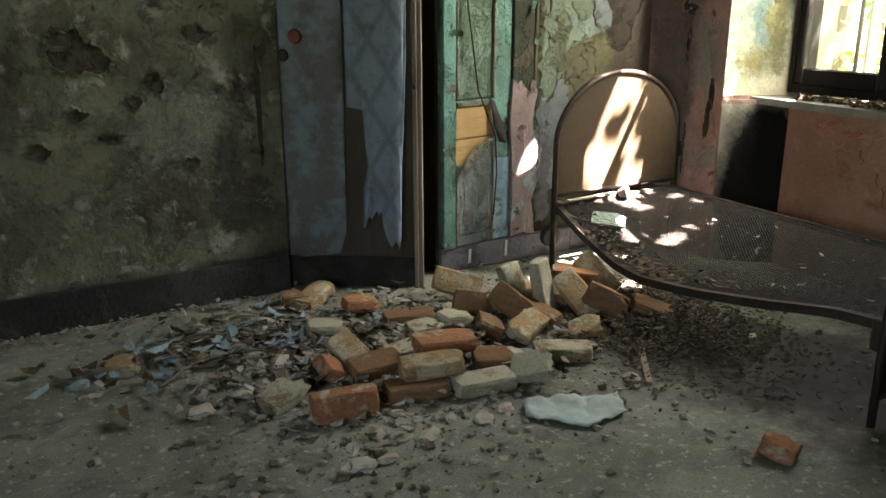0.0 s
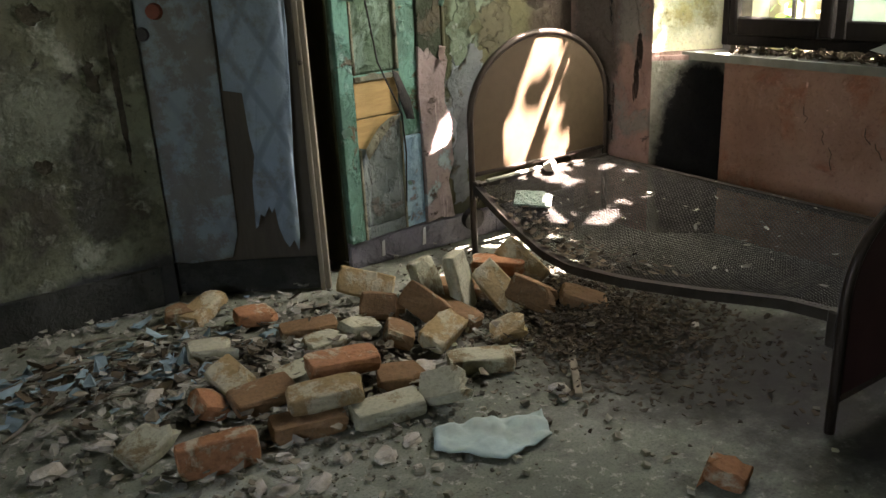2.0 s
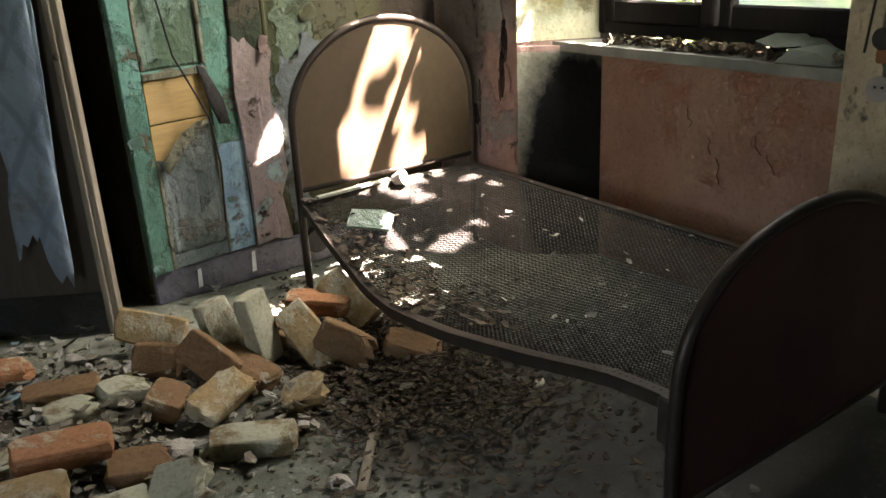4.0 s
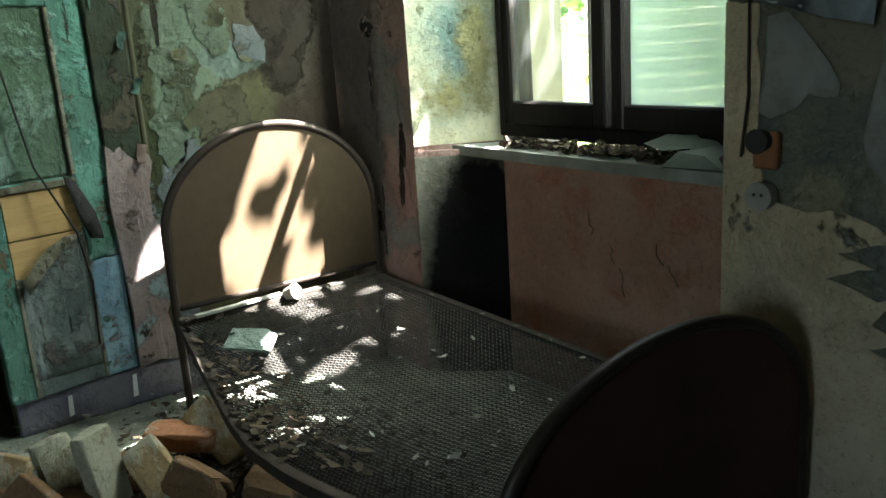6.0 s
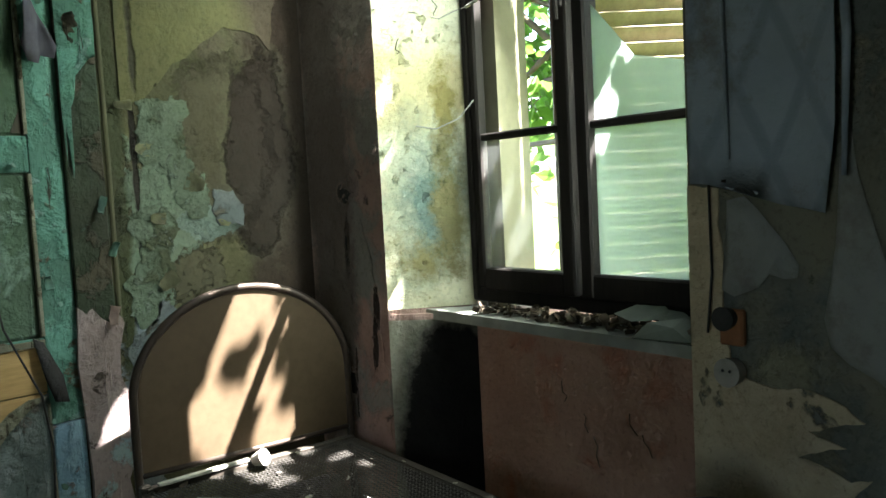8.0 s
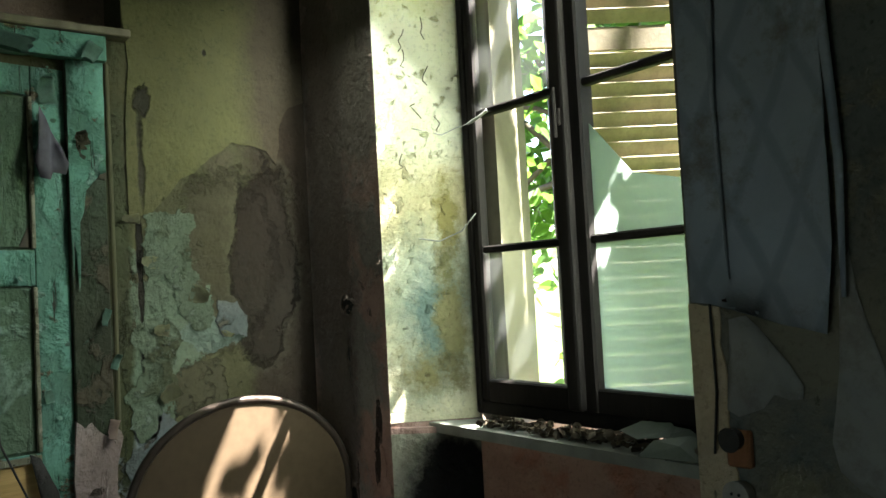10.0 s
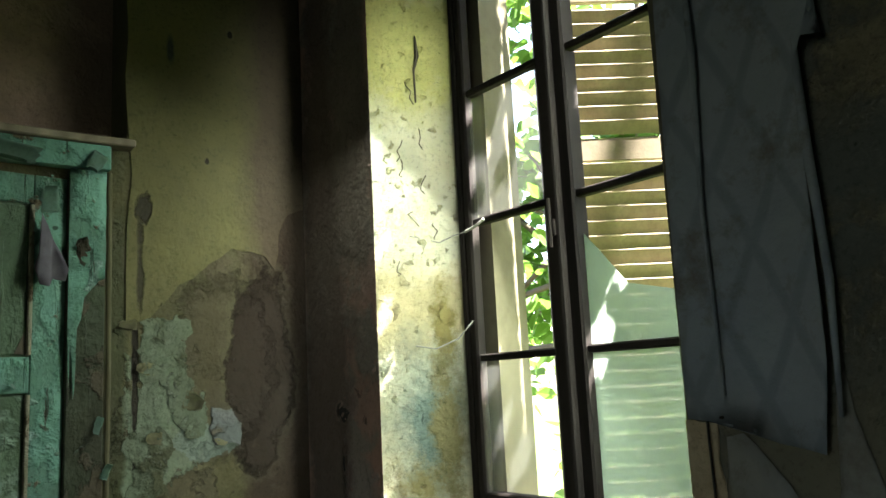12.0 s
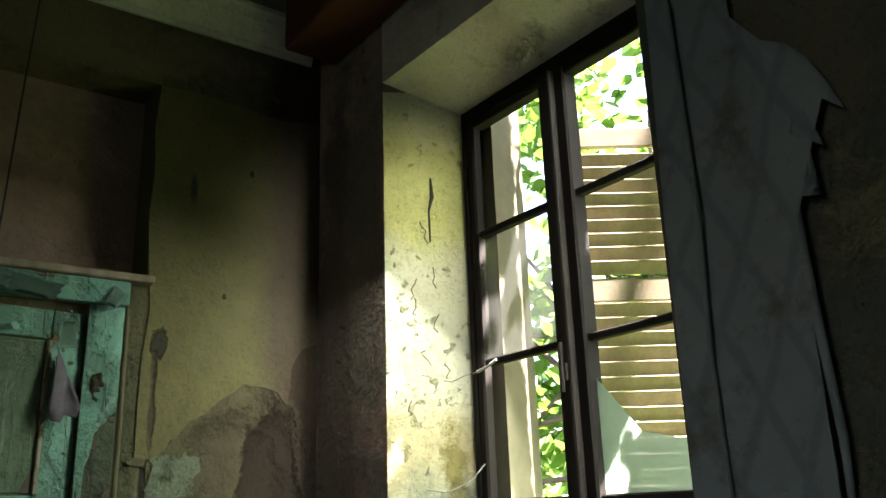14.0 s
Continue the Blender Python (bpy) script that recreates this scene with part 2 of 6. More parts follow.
WALL_PINK = peeling("pink_distemper", (0.34, 0.215, 0.175), (((0.38, 0.25, 0.21), 2.4, 0.50, 0.08), ((0.24, 0.225, 0.20), 3.6, 0.56, 0.04), ((0.10, 0.075, 0.06), 9.0, 0.66, 0.015)), dirt=(0.08, 0.05, 0.04), dirt_amount=0.5, patches=(
    ((3.68, 3.545, 1.45), (9, 0.035, 0.03), (0.05, 0.04, 0.03), -4, 0.35, 9, 0.1), ((3.68, 3.37, 0.93), (9, 0.018, 0.09), (0.04, 0.03, 0.025), -4, 0.4, 8, 0.1),
    ((3.68, 3.40, 0.74), (9, 0.016, 0.06), (0.04, 0.03, 0.025), -4, 0.4, 8, 0.1), ((3.68, 3.55, 0.62), (9, 0.012, 0.14), (0.04, 0.03, 0.025), -4, 0.5, 7, 0.15),
    ((3.68, 3.56, 1.15), (9, 0.010, 0.22), (0.07, 0.05, 0.04), -3, 0.5, 7, 0.2), ((3.68, 3.50, 1.44), (9, 0.05, 0.045), (0.36, 0.27, 0.24), 2, 0.4, 8, 0.1),
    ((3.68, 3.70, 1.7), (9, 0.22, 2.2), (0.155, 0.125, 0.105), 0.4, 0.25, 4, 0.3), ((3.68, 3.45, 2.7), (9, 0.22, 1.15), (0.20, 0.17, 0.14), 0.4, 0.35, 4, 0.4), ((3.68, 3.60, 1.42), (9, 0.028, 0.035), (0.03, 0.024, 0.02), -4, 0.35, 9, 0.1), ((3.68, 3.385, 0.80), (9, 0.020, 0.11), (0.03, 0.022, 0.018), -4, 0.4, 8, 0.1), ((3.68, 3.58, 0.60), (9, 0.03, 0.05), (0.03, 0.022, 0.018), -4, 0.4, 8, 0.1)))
WALL_NICHE = peeling("salmon_wall", (0.31, 0.17, 0.115), (((0.35, 0.21, 0.15), 1.7, 0.50, 0.10), ((0.31, 0.128, 0.075), 2.8, 0.60, 0.05)), dirt=(0.12, 0.07, 0.05), dirt_amount=0.35)
SOOT = peeling("soot_black", (0.028, 0.026, 0.026), (((0.05, 0.045, 0.042), 3.0, 0.58, 0.06),), dirt_amount=0.3)
REVEAL = peeling("limewashed_reveal", (0.78, 0.75, 0.52), (((0.82, 0.82, 0.66), 1.7, 0.48, 0.10), ((0.50, 0.48, 0.27), 16.0, 0.64, 0.03)), dirt=(0.20, 0.22, 0.15), dirt_amount=0.15, patches=(
    ((3.85, 3.2, 2.95), (9, 9, 0.42), (0.74, 0.72, 0.28), 0.2, 0.3, 3, 0.6), ((3.85, 3.2, 1.80), (9, 9, 0.22), (0.64, 0.57, 0.33), 0.2, 0.4, 4, 0.5),
    ((3.84, 3.2, 1.36), (0.19, 9, 0.42), (0.17, 0.25, 0.225), 0.4, 0.30, 5, 0.75), ((3.90, 3.15, 1.72), (0.05, 9, 0.16), (0.38, 0.33, 0.12), 0.5, 0.5, 8, 0.45),
    ((3.82, 3.2, 1.12), (0.14, 9, 0.12), (0.30, 0.27, 0.12), 0.5, 0.5, 9, 0.7), ((3.90, 3.15, 1.35), (0.07, 9, 0.34), (0.24, 0.22, 0.10), 0.5, 0.5, 9, 0.6)))
SOFFIT = peeling("grey_soffit", (0.55, 0.50, 0.44), (((0.62, 0.58, 0.52), 2.0, 0.5, 0.1), ((0.35, 0.32, 0.28), 3.0, 0.6, 0.05)), dirt_amount=0.3)
WALL_DARK = peeling("dark_olive_wall", (0.16, 0.15, 0.11), (((0.10, 0.11, 0.10), 1.8, 0.50, 0.05), ((0.20, 0.18, 0.12), 2.5, 0.58, 0.03)), dirt_amount=0.5)
CEILING = peeling("stained_ceiling", (0.40, 0.39, 0.34), (((0.16, 0.15, 0.13), 1.5, 0.5, 0.1),), dirt_amount=0.5)
OUTSIDE = plain("outside_render", (0.15, 0.135, 0.09), 0.9, size=3)
RECESS = peeling("brown_recess", (0.26, 0.185, 0.14), (((0.31, 0.22, 0.17), 2.0, 0.55, 0.05),), dirt_amount=0.5)


def floor_material():
    m, t, b = material("dusty_concrete", 0.75)
    b.inputs["Specular IOR Level"].default_value = 0.2
    v = coords(t)
    c = mix(t, ramp(t, noise_of(t, v, 1.3, 8, 0.65), ((0.35, 0.0), (0.65, 1.0))), (0.098, 0.108, 0.080), (0.240, 0.250, 0.195))
    c = mix(t, ramp(t, noise_of(t, v, 4.5, 9, 0.7, 0.4), ((0.50, 0.0), (0.66, 0.8))), c, (0.085, 0.090, 0.070))
    c = mix(t, ramp(t, noise_of(t, v, 26, 6, 0.7), ((0.56, 0.0), (0.66, 0.7))), c, (0.42, 0.39, 0.34))
    c = mix(t, 0.8, c, ramp(t, noise_of(t, v, 110, 4), ((0.32, 0.5), (0.5, 1.0))), "MULTIPLY")
    # dirt under the bed and heap; the footboard patch also paints in shade
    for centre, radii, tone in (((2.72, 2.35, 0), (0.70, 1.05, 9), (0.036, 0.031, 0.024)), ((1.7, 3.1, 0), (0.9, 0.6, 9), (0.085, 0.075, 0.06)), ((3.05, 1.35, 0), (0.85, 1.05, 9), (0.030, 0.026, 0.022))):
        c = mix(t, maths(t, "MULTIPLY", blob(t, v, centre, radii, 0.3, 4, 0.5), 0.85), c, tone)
    t.links.new(c, b.inputs["Base Color"])
    t.links.new(ramp(t, noise_of(t, v, 2.2, 6), ((0.35, 0.55), (0.65, 0.9))), b.inputs["Roughness"])
    n = relief(t, b, noise_of(t, v, 5, 6), 0.3, 0.02)
    relief(t, b, noise_of(t, v, 70, 8, 0.7), 0.5, 0.006, n)
    return m


FLOOR = floor_material()
PAPER = diamond_paper("blue_diamond_paper", (0.21, 0.275, 0.315), (0.085, 0.115, 0.14), (0.19, 0.32))
PAPER_ROTTEN = diamond_paper("rotten_blue_paper", (0.19, 0.235, 0.25), (0.11, 0.135, 0.15), (0.19, 0.32), stain=(0.45, 0.53))
PAPER_DARK = diamond_paper("grey_diamond_paper", (0.26, 0.295, 0.335), (0.13, 0.155, 0.185), (0.17, 0.36), along=0)
BARE_DARK = plain("rotten_board", (0.07, 0.06, 0.045), 0.9, size=12, stretch=(1, 1, 0.15))
GREEN_PAINT = peeling("mint_door_paint", (0.080, 0.185, 0.135), (((0.115, 0.275, 0.21), 4.0, 0.50, 0.05), ((0.12, 0.10, 0.06), 6.5, 0.60, 0.015), ((0.20, 0.33, 0.28), 7.0, 0.63, 0.03)), dirt_amount=0.35, rough=0.6, grain=0.3)
BLUE_PAINT = peeling("blue_door_paint", (0.25, 0.42, 0.54), (((0.31, 0.50, 0.60), 4.0, 0.50, 0.05), ((0.26, 0.25, 0.24), 6.0, 0.60, 0.015)), dirt_amount=0.35, rough=0.6, grain=0.4)
GREEN_DARK = peeling("faded_green_panel", (0.06, 0.10, 0.06), (((0.085, 0.14, 0.085), 3.0, 0.52, 0.08), ((0.17, 0.25, 0.19), 3.0, 0.62, 0.03)), dirt_amount=0.4, rough=0.7, grain=0.45)
GREY_PANEL = peeling("grey_lower_panel", (0.15, 0.19, 0.18), (((0.20, 0.23, 0.22), 5.0, 0.50, 0.05), ((0.16, 0.15, 0.13), 9.0, 0.60, 0.02)), dirt_amount=0.45, rough=0.7, grain=0.5)
RAW_WOOD = plain("bare_yellow_wood", (0.42, 0.27, 0.11), 0.8, size=6, stretch=(0.6, 1, 6), bump=0.3)
TRIM_WOOD = plain("worn_trim", (0.26, 0.22, 0.16), 0.75, size=10, stretch=(1, 1, 0.12), second=(0.10, 0.085, 0.06))
PINK_STRIP = peeling("pink_strip_paint", (0.29, 0.22, 0.20), (((0.34, 0.27, 0.25), 3.5, 0.50, 0.06), ((0.34, 0.44, 0.44), 4.2, 0.60, 0.02), ((0.10, 0.075, 0.06), 8.0, 0.63, 0.015)), dirt_amount=0.4, grain=0.35)
SKIRT = peeling("violet_grey_skirting", (0.13, 0.125, 0.145), (((0.17, 0.16, 0.18), 4.0, 0.5, 0.06),), dirt_amount=0.45, rough=0.6)
SKIRT_DARK = peeling("black_skirting", (0.022, 0.024, 0.022), (((0.04, 0.042, 0.037), 3.0, 0.52, 0.06),), dirt_amount=0.4)
WINDOW_WOOD = plain("dark_window_wood", (0.005, 0.0042, 0.0038), 0.8, size=9, stretch=(1, 1, 0.15), second=(0.013, 0.010, 0.008))
WINDOW_WOOD.node_tree.nodes["Principled BSDF"].inputs["Specular IOR Level"].default_value = 0.12
SILL = plain("dusty_sill", (0.25, 0.255, 0.215), 0.7, size=7, second=(0.12, 0.12, 0.10))
SHUTTER = plain("cream_shutter", (0.36, 0.31, 0.22), 0.7, size=9, second=(0.24, 0.195, 0.135))
IRON = plain("brown_iron", (0.055, 0.040, 0.030), 0.45, 0.6, size=20, second=(0.035, 0.028, 0.024))
RAIL_IRON = plain("dusty_iron", (0.060, 0.050, 0.039), 0.6, 0.4, size=14, second=(0.028, 0.023, 0.019))
HEAD_PANEL = plain("tan_sheet", (0.066, 0.045, 0.026), 0.7, size=3.5, second=(0.049, 0.033, 0.019), bump=0.1)
HEAD_PANEL.node_tree.nodes["Principled BSDF"].inputs["Specular IOR Level"].default_value = 0.1
FOOT_PANEL = plain("oxblood_sheet", (0.055, 0.022, 0.019), 0.6, size=4, second=(0.035, 0.015, 0.013), bump=0.1)
WIRE = plain("grey_wire", (0.085, 0.078, 0.068), 0.55, 0.3, size=30, second=(0.02, 0.018, 0.016), bump=0.0)
BRICK_ORANGE = brick_material("orange_brick", (0.40, 0.185, 0.092), (0.38, 0.31, 0.215), 0.42)
BRICK_BROWN = brick_material("brown_brick", (0.23, 0.135, 0.070), (0.27, 0.24, 0.17), 0.40)
BRICK_TAN = brick_material("tan_brick", (0.36, 0.25, 0.125), (0.35, 0.31, 0.215), 0.47)
BRICK_GREY = brick_material("mortared_brick", (0.25, 0.185, 0.105), (0.31, 0.30, 0.215), 0.56)
RUBBLE = plain("grey_rubble", (0.40, 0.385, 0.30), 0.95, size=20, second=(0.13, 0.12, 0.09), each=0.75)
FLAKES = plain("pale_flakes", (0.44, 0.42, 0.35), 0.9, size=20, second=(0.18, 0.17, 0.14), each=0.65)
SHARD = plain("brown_grey_shards", (0.30, 0.26, 0.19), 0.9, size=20, second=(0.13, 0.11, 0.085), each=0.7)
BLUE_FLAKES = plain("blue_flakes", (0.30, 0.42, 0.45), 0.85, size=15, second=(0.15, 0.21, 0.23), each=0.5)
LITTER = plain("dead_leaves", (0.12, 0.09, 0.055), 0.85, size=20, second=(0.05, 0.04, 0.03), each=0.7)
TWIG = plain("grey_splinter", (0.20, 0.18, 0.14), 0.85, size=14, second=(0.08, 0.07, 0.05))
SHEET = plain("pale_cyan_paper", (0.36, 0.48, 0.46), 0.6, size=5, second=(0.27, 0.31, 0.26), bump=0.3, depth=0.01)
MARK = plain("white_limewash", (0.70, 0.68, 0.64), 0.9)
CABLE = plain("black_cable", (0.03, 0.028, 0.026), 0.6, bump=0.0)
ORANGE_PLASTIC = plain("orange_wood_block", (0.24, 0.10, 0.045), 0.6)
BAKELITE = plain("grey_bakelite", (0.30, 0.27, 0.23), 0.5)
RED_DISC = plain("rust_red_disc", (0.20, 0.065, 0.042), 0.8)
COBWEB = plain("dusty_cobweb", (0.34, 0.34, 0.31), 0.9, bump=0.0)
LEAF = plain("ivy_leaf", (0.05, 0.12, 0.02), 0.5, size=8, second=(0.08, 0.15, 0.03), each=0.5, bump=0.0)
BARK = plain("tree_bark", (0.14, 0.11, 0.08), 0.9, size=8, bump=0.6, depth=0.02)
GRASS = plain("garden_grass", (0.10, 0.15, 0.04), 0.95, size=3)


def leaf_glow(m):
    """Leaves let light through."""
    t = m.node_tree
    b = t.nodes["Principled BSDF"]
    tr = t.nodes.new("ShaderNodeBsdfTranslucent")
    tr.inputs[0].default_value = (0.14, 0.28, 0.04, 1)
    ad = t.nodes.new("ShaderNodeMixShader")
    ad.inputs[0].default_value = 0.30
    t.links.new(b.outputs[0], ad.inputs[1])
    t.links.new(tr.outputs[0], ad.inputs[2])
    t.links.new(ad.outputs[0], t.nodes["Material Output"].inputs[0])


leaf_glow(LEAF)


def glass_material(name, dust, tint):
    m, t, b = material(name, 0.3)
    clear, gloss = t.nodes.new("ShaderNodeBsdfTransparent"), t.nodes.new("ShaderNodeBsdfGlossy")
    gloss.inputs["Roughness"].default_value = 0.05
    m1, m2 = t.nodes.new("ShaderNodeMixShader"), t.nodes.new("ShaderNodeMixShader")
    m1.inputs[0].default_value = 0.05
    t.links.new(clear.outputs[0], m1.inputs[1])
    t.links.new(gloss.outputs[0], m1.inputs[2])
    film = t.nodes.new("ShaderNodeBsdfTranslucent")
    film.inputs[0].default_value = rgba(tint)
    v = coords(t)
    fac = maths(t, "MULTIPLY_ADD", noise_of(t, v, 6, 7, 0.7), dust * 0.6, dust * 0.7)
    t.links.new(fac, m2.inputs[0])
    t.links.new(m1.outputs[0], m2.inputs[1])
    t.links.new(film.outputs[0], m2.inputs[2])
    t.links.new(m2.outputs[0], t.nodes["Material Output"].inputs[0])
    return m


GLASS = glass_material("window_glass", 0.008, (0.8, 0.85, 0.8))
GLASS_DUSTY = glass_material("dusty_glass", 0.78, (0.165, 0.202, 0.173))

# ---------------------------------------------------------------- helpers
def part(name, bm, mat, parent=None, label="", smooth=False):
    me = bpy.data.meshes.new(name)
    bm.to_mesh(me)
    bm.free()
    me.materials.append(mat)
    if smooth:
        me.polygons.foreach_set("use_smooth", [True] * len(me.polygons))
    ob = new(name, me)
    if parent is not None:
        ob.parent = parent
    if label:
        tagged(ob, label)
    return ob


def raw(name, verts, faces, mat, parent=None, smooth=False):
    me = bpy.data.meshes.new(name)
    me.from_pydata(verts, [], faces)
    me.materials.append(mat)
    if smooth:
        me.polygons.foreach_set("use_smooth", [True] * len(me.polygons))
    ob = new(name, me)
    if parent is not None:
        ob.parent = parent
    return ob


def thing(name, label, category, group="", at=None):
    ob = new(name)
    ob.empty_display_size = 0.05
    if at is not None:
        ob.matrix_world = at
    return tagged(ob, label, category, group)


def box(x0, x1, y0, y1, z0, z1, bevel=0.0, bm=None, seg=1):
    own = bmesh.new()
    bmesh.ops.create_cube(own, size=1.0, matrix=Matrix.LocRotScale(((x0 + x1) / 2, (y0 + y1) / 2, (z0 + z1) / 2), None, (abs(x1 - x0), abs(y1 - y0), abs(z1 - z0))))
    if bevel:
        bmesh.ops.bevel(own, geom=own.edges[:], offset=bevel, segments=seg, affect="EDGES", profile=0.6)
    return own if bm is None else join(bm, own)


def join(bm, other):
    me = bpy.data.meshes.new("tmp")
    other.to_mesh(me)
    other.free()
    bm.from_mesh(me)
    bpy.data.meshes.remove(me)
    return bm


def prism(plan, z0, z1, bm=None):
    """A plan outline (anticlockwise) pulled up from z0 to z1; z1 may be a list, a height for each corner."""
    bm = bm or bmesh.new()
    tops = z1 if isinstance(z1, (list, tuple)) else [z1] * len(plan)
    lows = z0 if isinstance(z0, (list, tuple)) else [z0] * len(plan)
    a = [bm.verts.new((x, y, z)) for (x, y), z in zip(plan, lows)]
    b = [bm.verts.new((x, y, z)) for (x, y), z in zip(plan, tops)]
    bm.faces.new(list(reversed(a)))
    bm.faces.new(b)
    for k in range(len(plan)):
        n = (k + 1) % len(plan)
        bm.faces.new((a[k], a[n], b[n], b[k]))
    return bm


def tube(points, radius, sides=8, bm=None, closed_ends=True):
    """A round bar along the points; radius may be one number or one for each point."""
    bm = bm or bmesh.new()
    pts = [Vector(p) for p in points]
    radii = radius if isinstance(radius, (list, tuple)) else [radius] * len(pts)
    rings, up = [], None
    for k, p in enumerate(pts):
        d = (pts[min(k + 1, len(pts) - 1)] - pts[max(k - 1, 0)]).normalized()
        if up is None:
            up = d.orthogonal().normalized()
        up = (up - d * up.dot(d)).normalized()
        side = d.cross(up)
        rings.append([bm.verts.new(p + radii[k] * (math.cos(a) * up + math.sin(a) * side)) for a in (2 * math.pi * s / sides for s in range(sides))])
    for r0, r1 in zip(rings, rings[1:]):
        for s in range(sides):
            n = (s + 1) % sides
            bm.faces.new((r0[s], r0[n], r1[n], r1[s]))
    if closed_ends:
        bm.faces.new(list(reversed(rings[0])))
        bm.faces.new(rings[-1])
    return bm


def slab(outline, m, thick, wobble=0.0, seed=0):
    """A thin plate with an outline in its own x, z plane, facing -y, laid at the pose m."""
    bm = bmesh.new()
    rnd = random.Random(seed)
    pts = [(x + rnd.uniform(-wobble, wobble), z + rnd.uniform(-wobble, wobble)) for x, z in outline]
    front = [bm.verts.new(m @ Vector((x, 0, z))) for x, z in pts]
    back = [bm.verts.new(m @ Vector((x, thick, z))) for x, z in pts]
    bm.faces.new(front)
    bm.faces.new(list(reversed(back)))
    for k in range(len(pts)):
        n = (k + 1) % len(pts)
        bm.faces.new((front[n], front[k], back[k], back[n]))
    bmesh.ops.recalc_face_normals(bm, faces=bm.faces[:])
    return bm


def structure(ob, label, category):
    return tagged(ob, label, category, kind="structure")


def ragged(n, rx, rz, seed, rough=0.35):
    rnd = random.Random(seed)
    return [(rx * math.cos(a) * (1 + rnd.uniform(-rough, rough)), rz * math.sin(a) * (1 + rnd.uniform(-rough, rough))) for a in (2 * math.pi * k / n for k in range(n))]


# ---------------------------------------------------------------- structure
Y_A, Y_L, X_W, X_N, X_P = 3.879, 4.04, 3.68, 3.935, 3.985
TOP = 3.98
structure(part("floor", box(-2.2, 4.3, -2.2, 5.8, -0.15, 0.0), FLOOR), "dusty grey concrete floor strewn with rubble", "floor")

wa = bmesh.new()
box(2.885, X_W + 0.02, Y_A, 4.32, 0, TOP, bm=wa)
box(2.19, 2.885, Y_A, 4.32, 0, 2.535, bm=wa)
box(2.19, 2.885, Y_A, 4.32, 3.44, TOP, bm=wa)
structure(part("wall_north", wa, WALL_A), "peeling olive and brown plaster wall behind the bed, corner shade painted in", "wall")
structure(part("recess", box(1.40, 2.884, 4.10, 4.32, 2.54, 3.435), RECESS), "dark brown recessed panel over the door", "wall")
wl = bmesh.new()
box(-2.2, 1.40, Y_L, 4.32, 0, TOP, bm=wl)
box(1.40, 2.19, Y_A, 4.32, 3.44, TOP, bm=wl)
box(1.40, 2.19, Y_L, 4.32, 2.35, 2.535, bm=wl)
structure(part("wall_north_west", wl, WALL_LEFT), "mottled grey-green plaster wall with holes", "wall")

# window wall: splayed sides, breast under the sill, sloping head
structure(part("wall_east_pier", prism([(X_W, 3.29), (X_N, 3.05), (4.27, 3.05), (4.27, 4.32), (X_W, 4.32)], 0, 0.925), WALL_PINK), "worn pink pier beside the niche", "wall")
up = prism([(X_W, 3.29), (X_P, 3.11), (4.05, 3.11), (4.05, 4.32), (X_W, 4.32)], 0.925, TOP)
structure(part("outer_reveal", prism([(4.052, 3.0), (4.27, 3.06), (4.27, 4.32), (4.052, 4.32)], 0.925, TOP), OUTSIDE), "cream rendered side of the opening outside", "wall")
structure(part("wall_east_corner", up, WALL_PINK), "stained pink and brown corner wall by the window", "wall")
structure(part("niche_back", box(X_N, 4.27, 1.865, 3.05, 0, 0.90), WALL_NICHE), "salmon-pink wall under the window sill", "wall")
we = bmesh.new()
prism([(X_W, 1.865), (X_W, 0.45), (4.27, 0.45), (4.27, 1.74), (4.05, 1.77), (4.05, 1.80), (X_P, 1.80)], 0, TOP, bm=we)
box(X_W, 4.27, -2.2, 0.45, 0, TOP, bm=we)
bmesh.ops.recalc_face_normals(we, faces=we.faces[:])
structure(part("wall_east", we, WALL_DARK), "dark olive wall with shreds of wallpaper", "wall")
hd = prism([(X_W, 1.865), (X_P, 1.865), (X_P, 3.11), (X_W, 3.29)], [3.38, 3.25, 3.25, 3.41], TOP)
prism([(X_P, 1.74), (4.06, 1.74), (4.06, 3.11), (X_P, 3.11)], [3.245] * 4, TOP, bm=hd)
prism([(4.06, 1.74), (4.27, 1.74), (4.27, 3.11), (4.06, 3.11)], [3.70] * 4, TOP, bm=hd)
structure(part("window_head", hd, SOFFIT), "grey plaster soffit over the window", "wall")
# paint on the window's side: yellow-green above, blue-green mould below
rv = Vector((X_P - X_W, 3.11 - 3.29, 0)).normalized()
rn = Vector((rv.y, -rv.x, 0))
def on_reveal(d, z, lift=0.004):
    p = Vector((X_W, 3.29, z)) + rv * d + rn * lift
    return (p.x, p.y, p.z)


def reveal_sheet(name, z0, z1, mat, label):
    bm = bmesh.new()
    w = Vector((X_P - X_W, 3.11 - 3.29, 0)).length
    q = [bm.verts.new(on_reveal(d, z)) for d, z in ((0.0, z0), (w, z0), (w, z1), (0.0, z1))]
    bm.faces.new(q)
    bmesh.ops.solidify(bm, geom=bm.faces[:], thickness=0.003)
    bmesh.ops.recalc_face_normals(bm, faces=bm.faces[:])
    return structure(part(name, bm, mat), label, "wall paint")


reveal_sheet("reveal_coat", 0.945, 3.36, REVEAL, "yellow-green limewash with blue-green mould on the reveal")
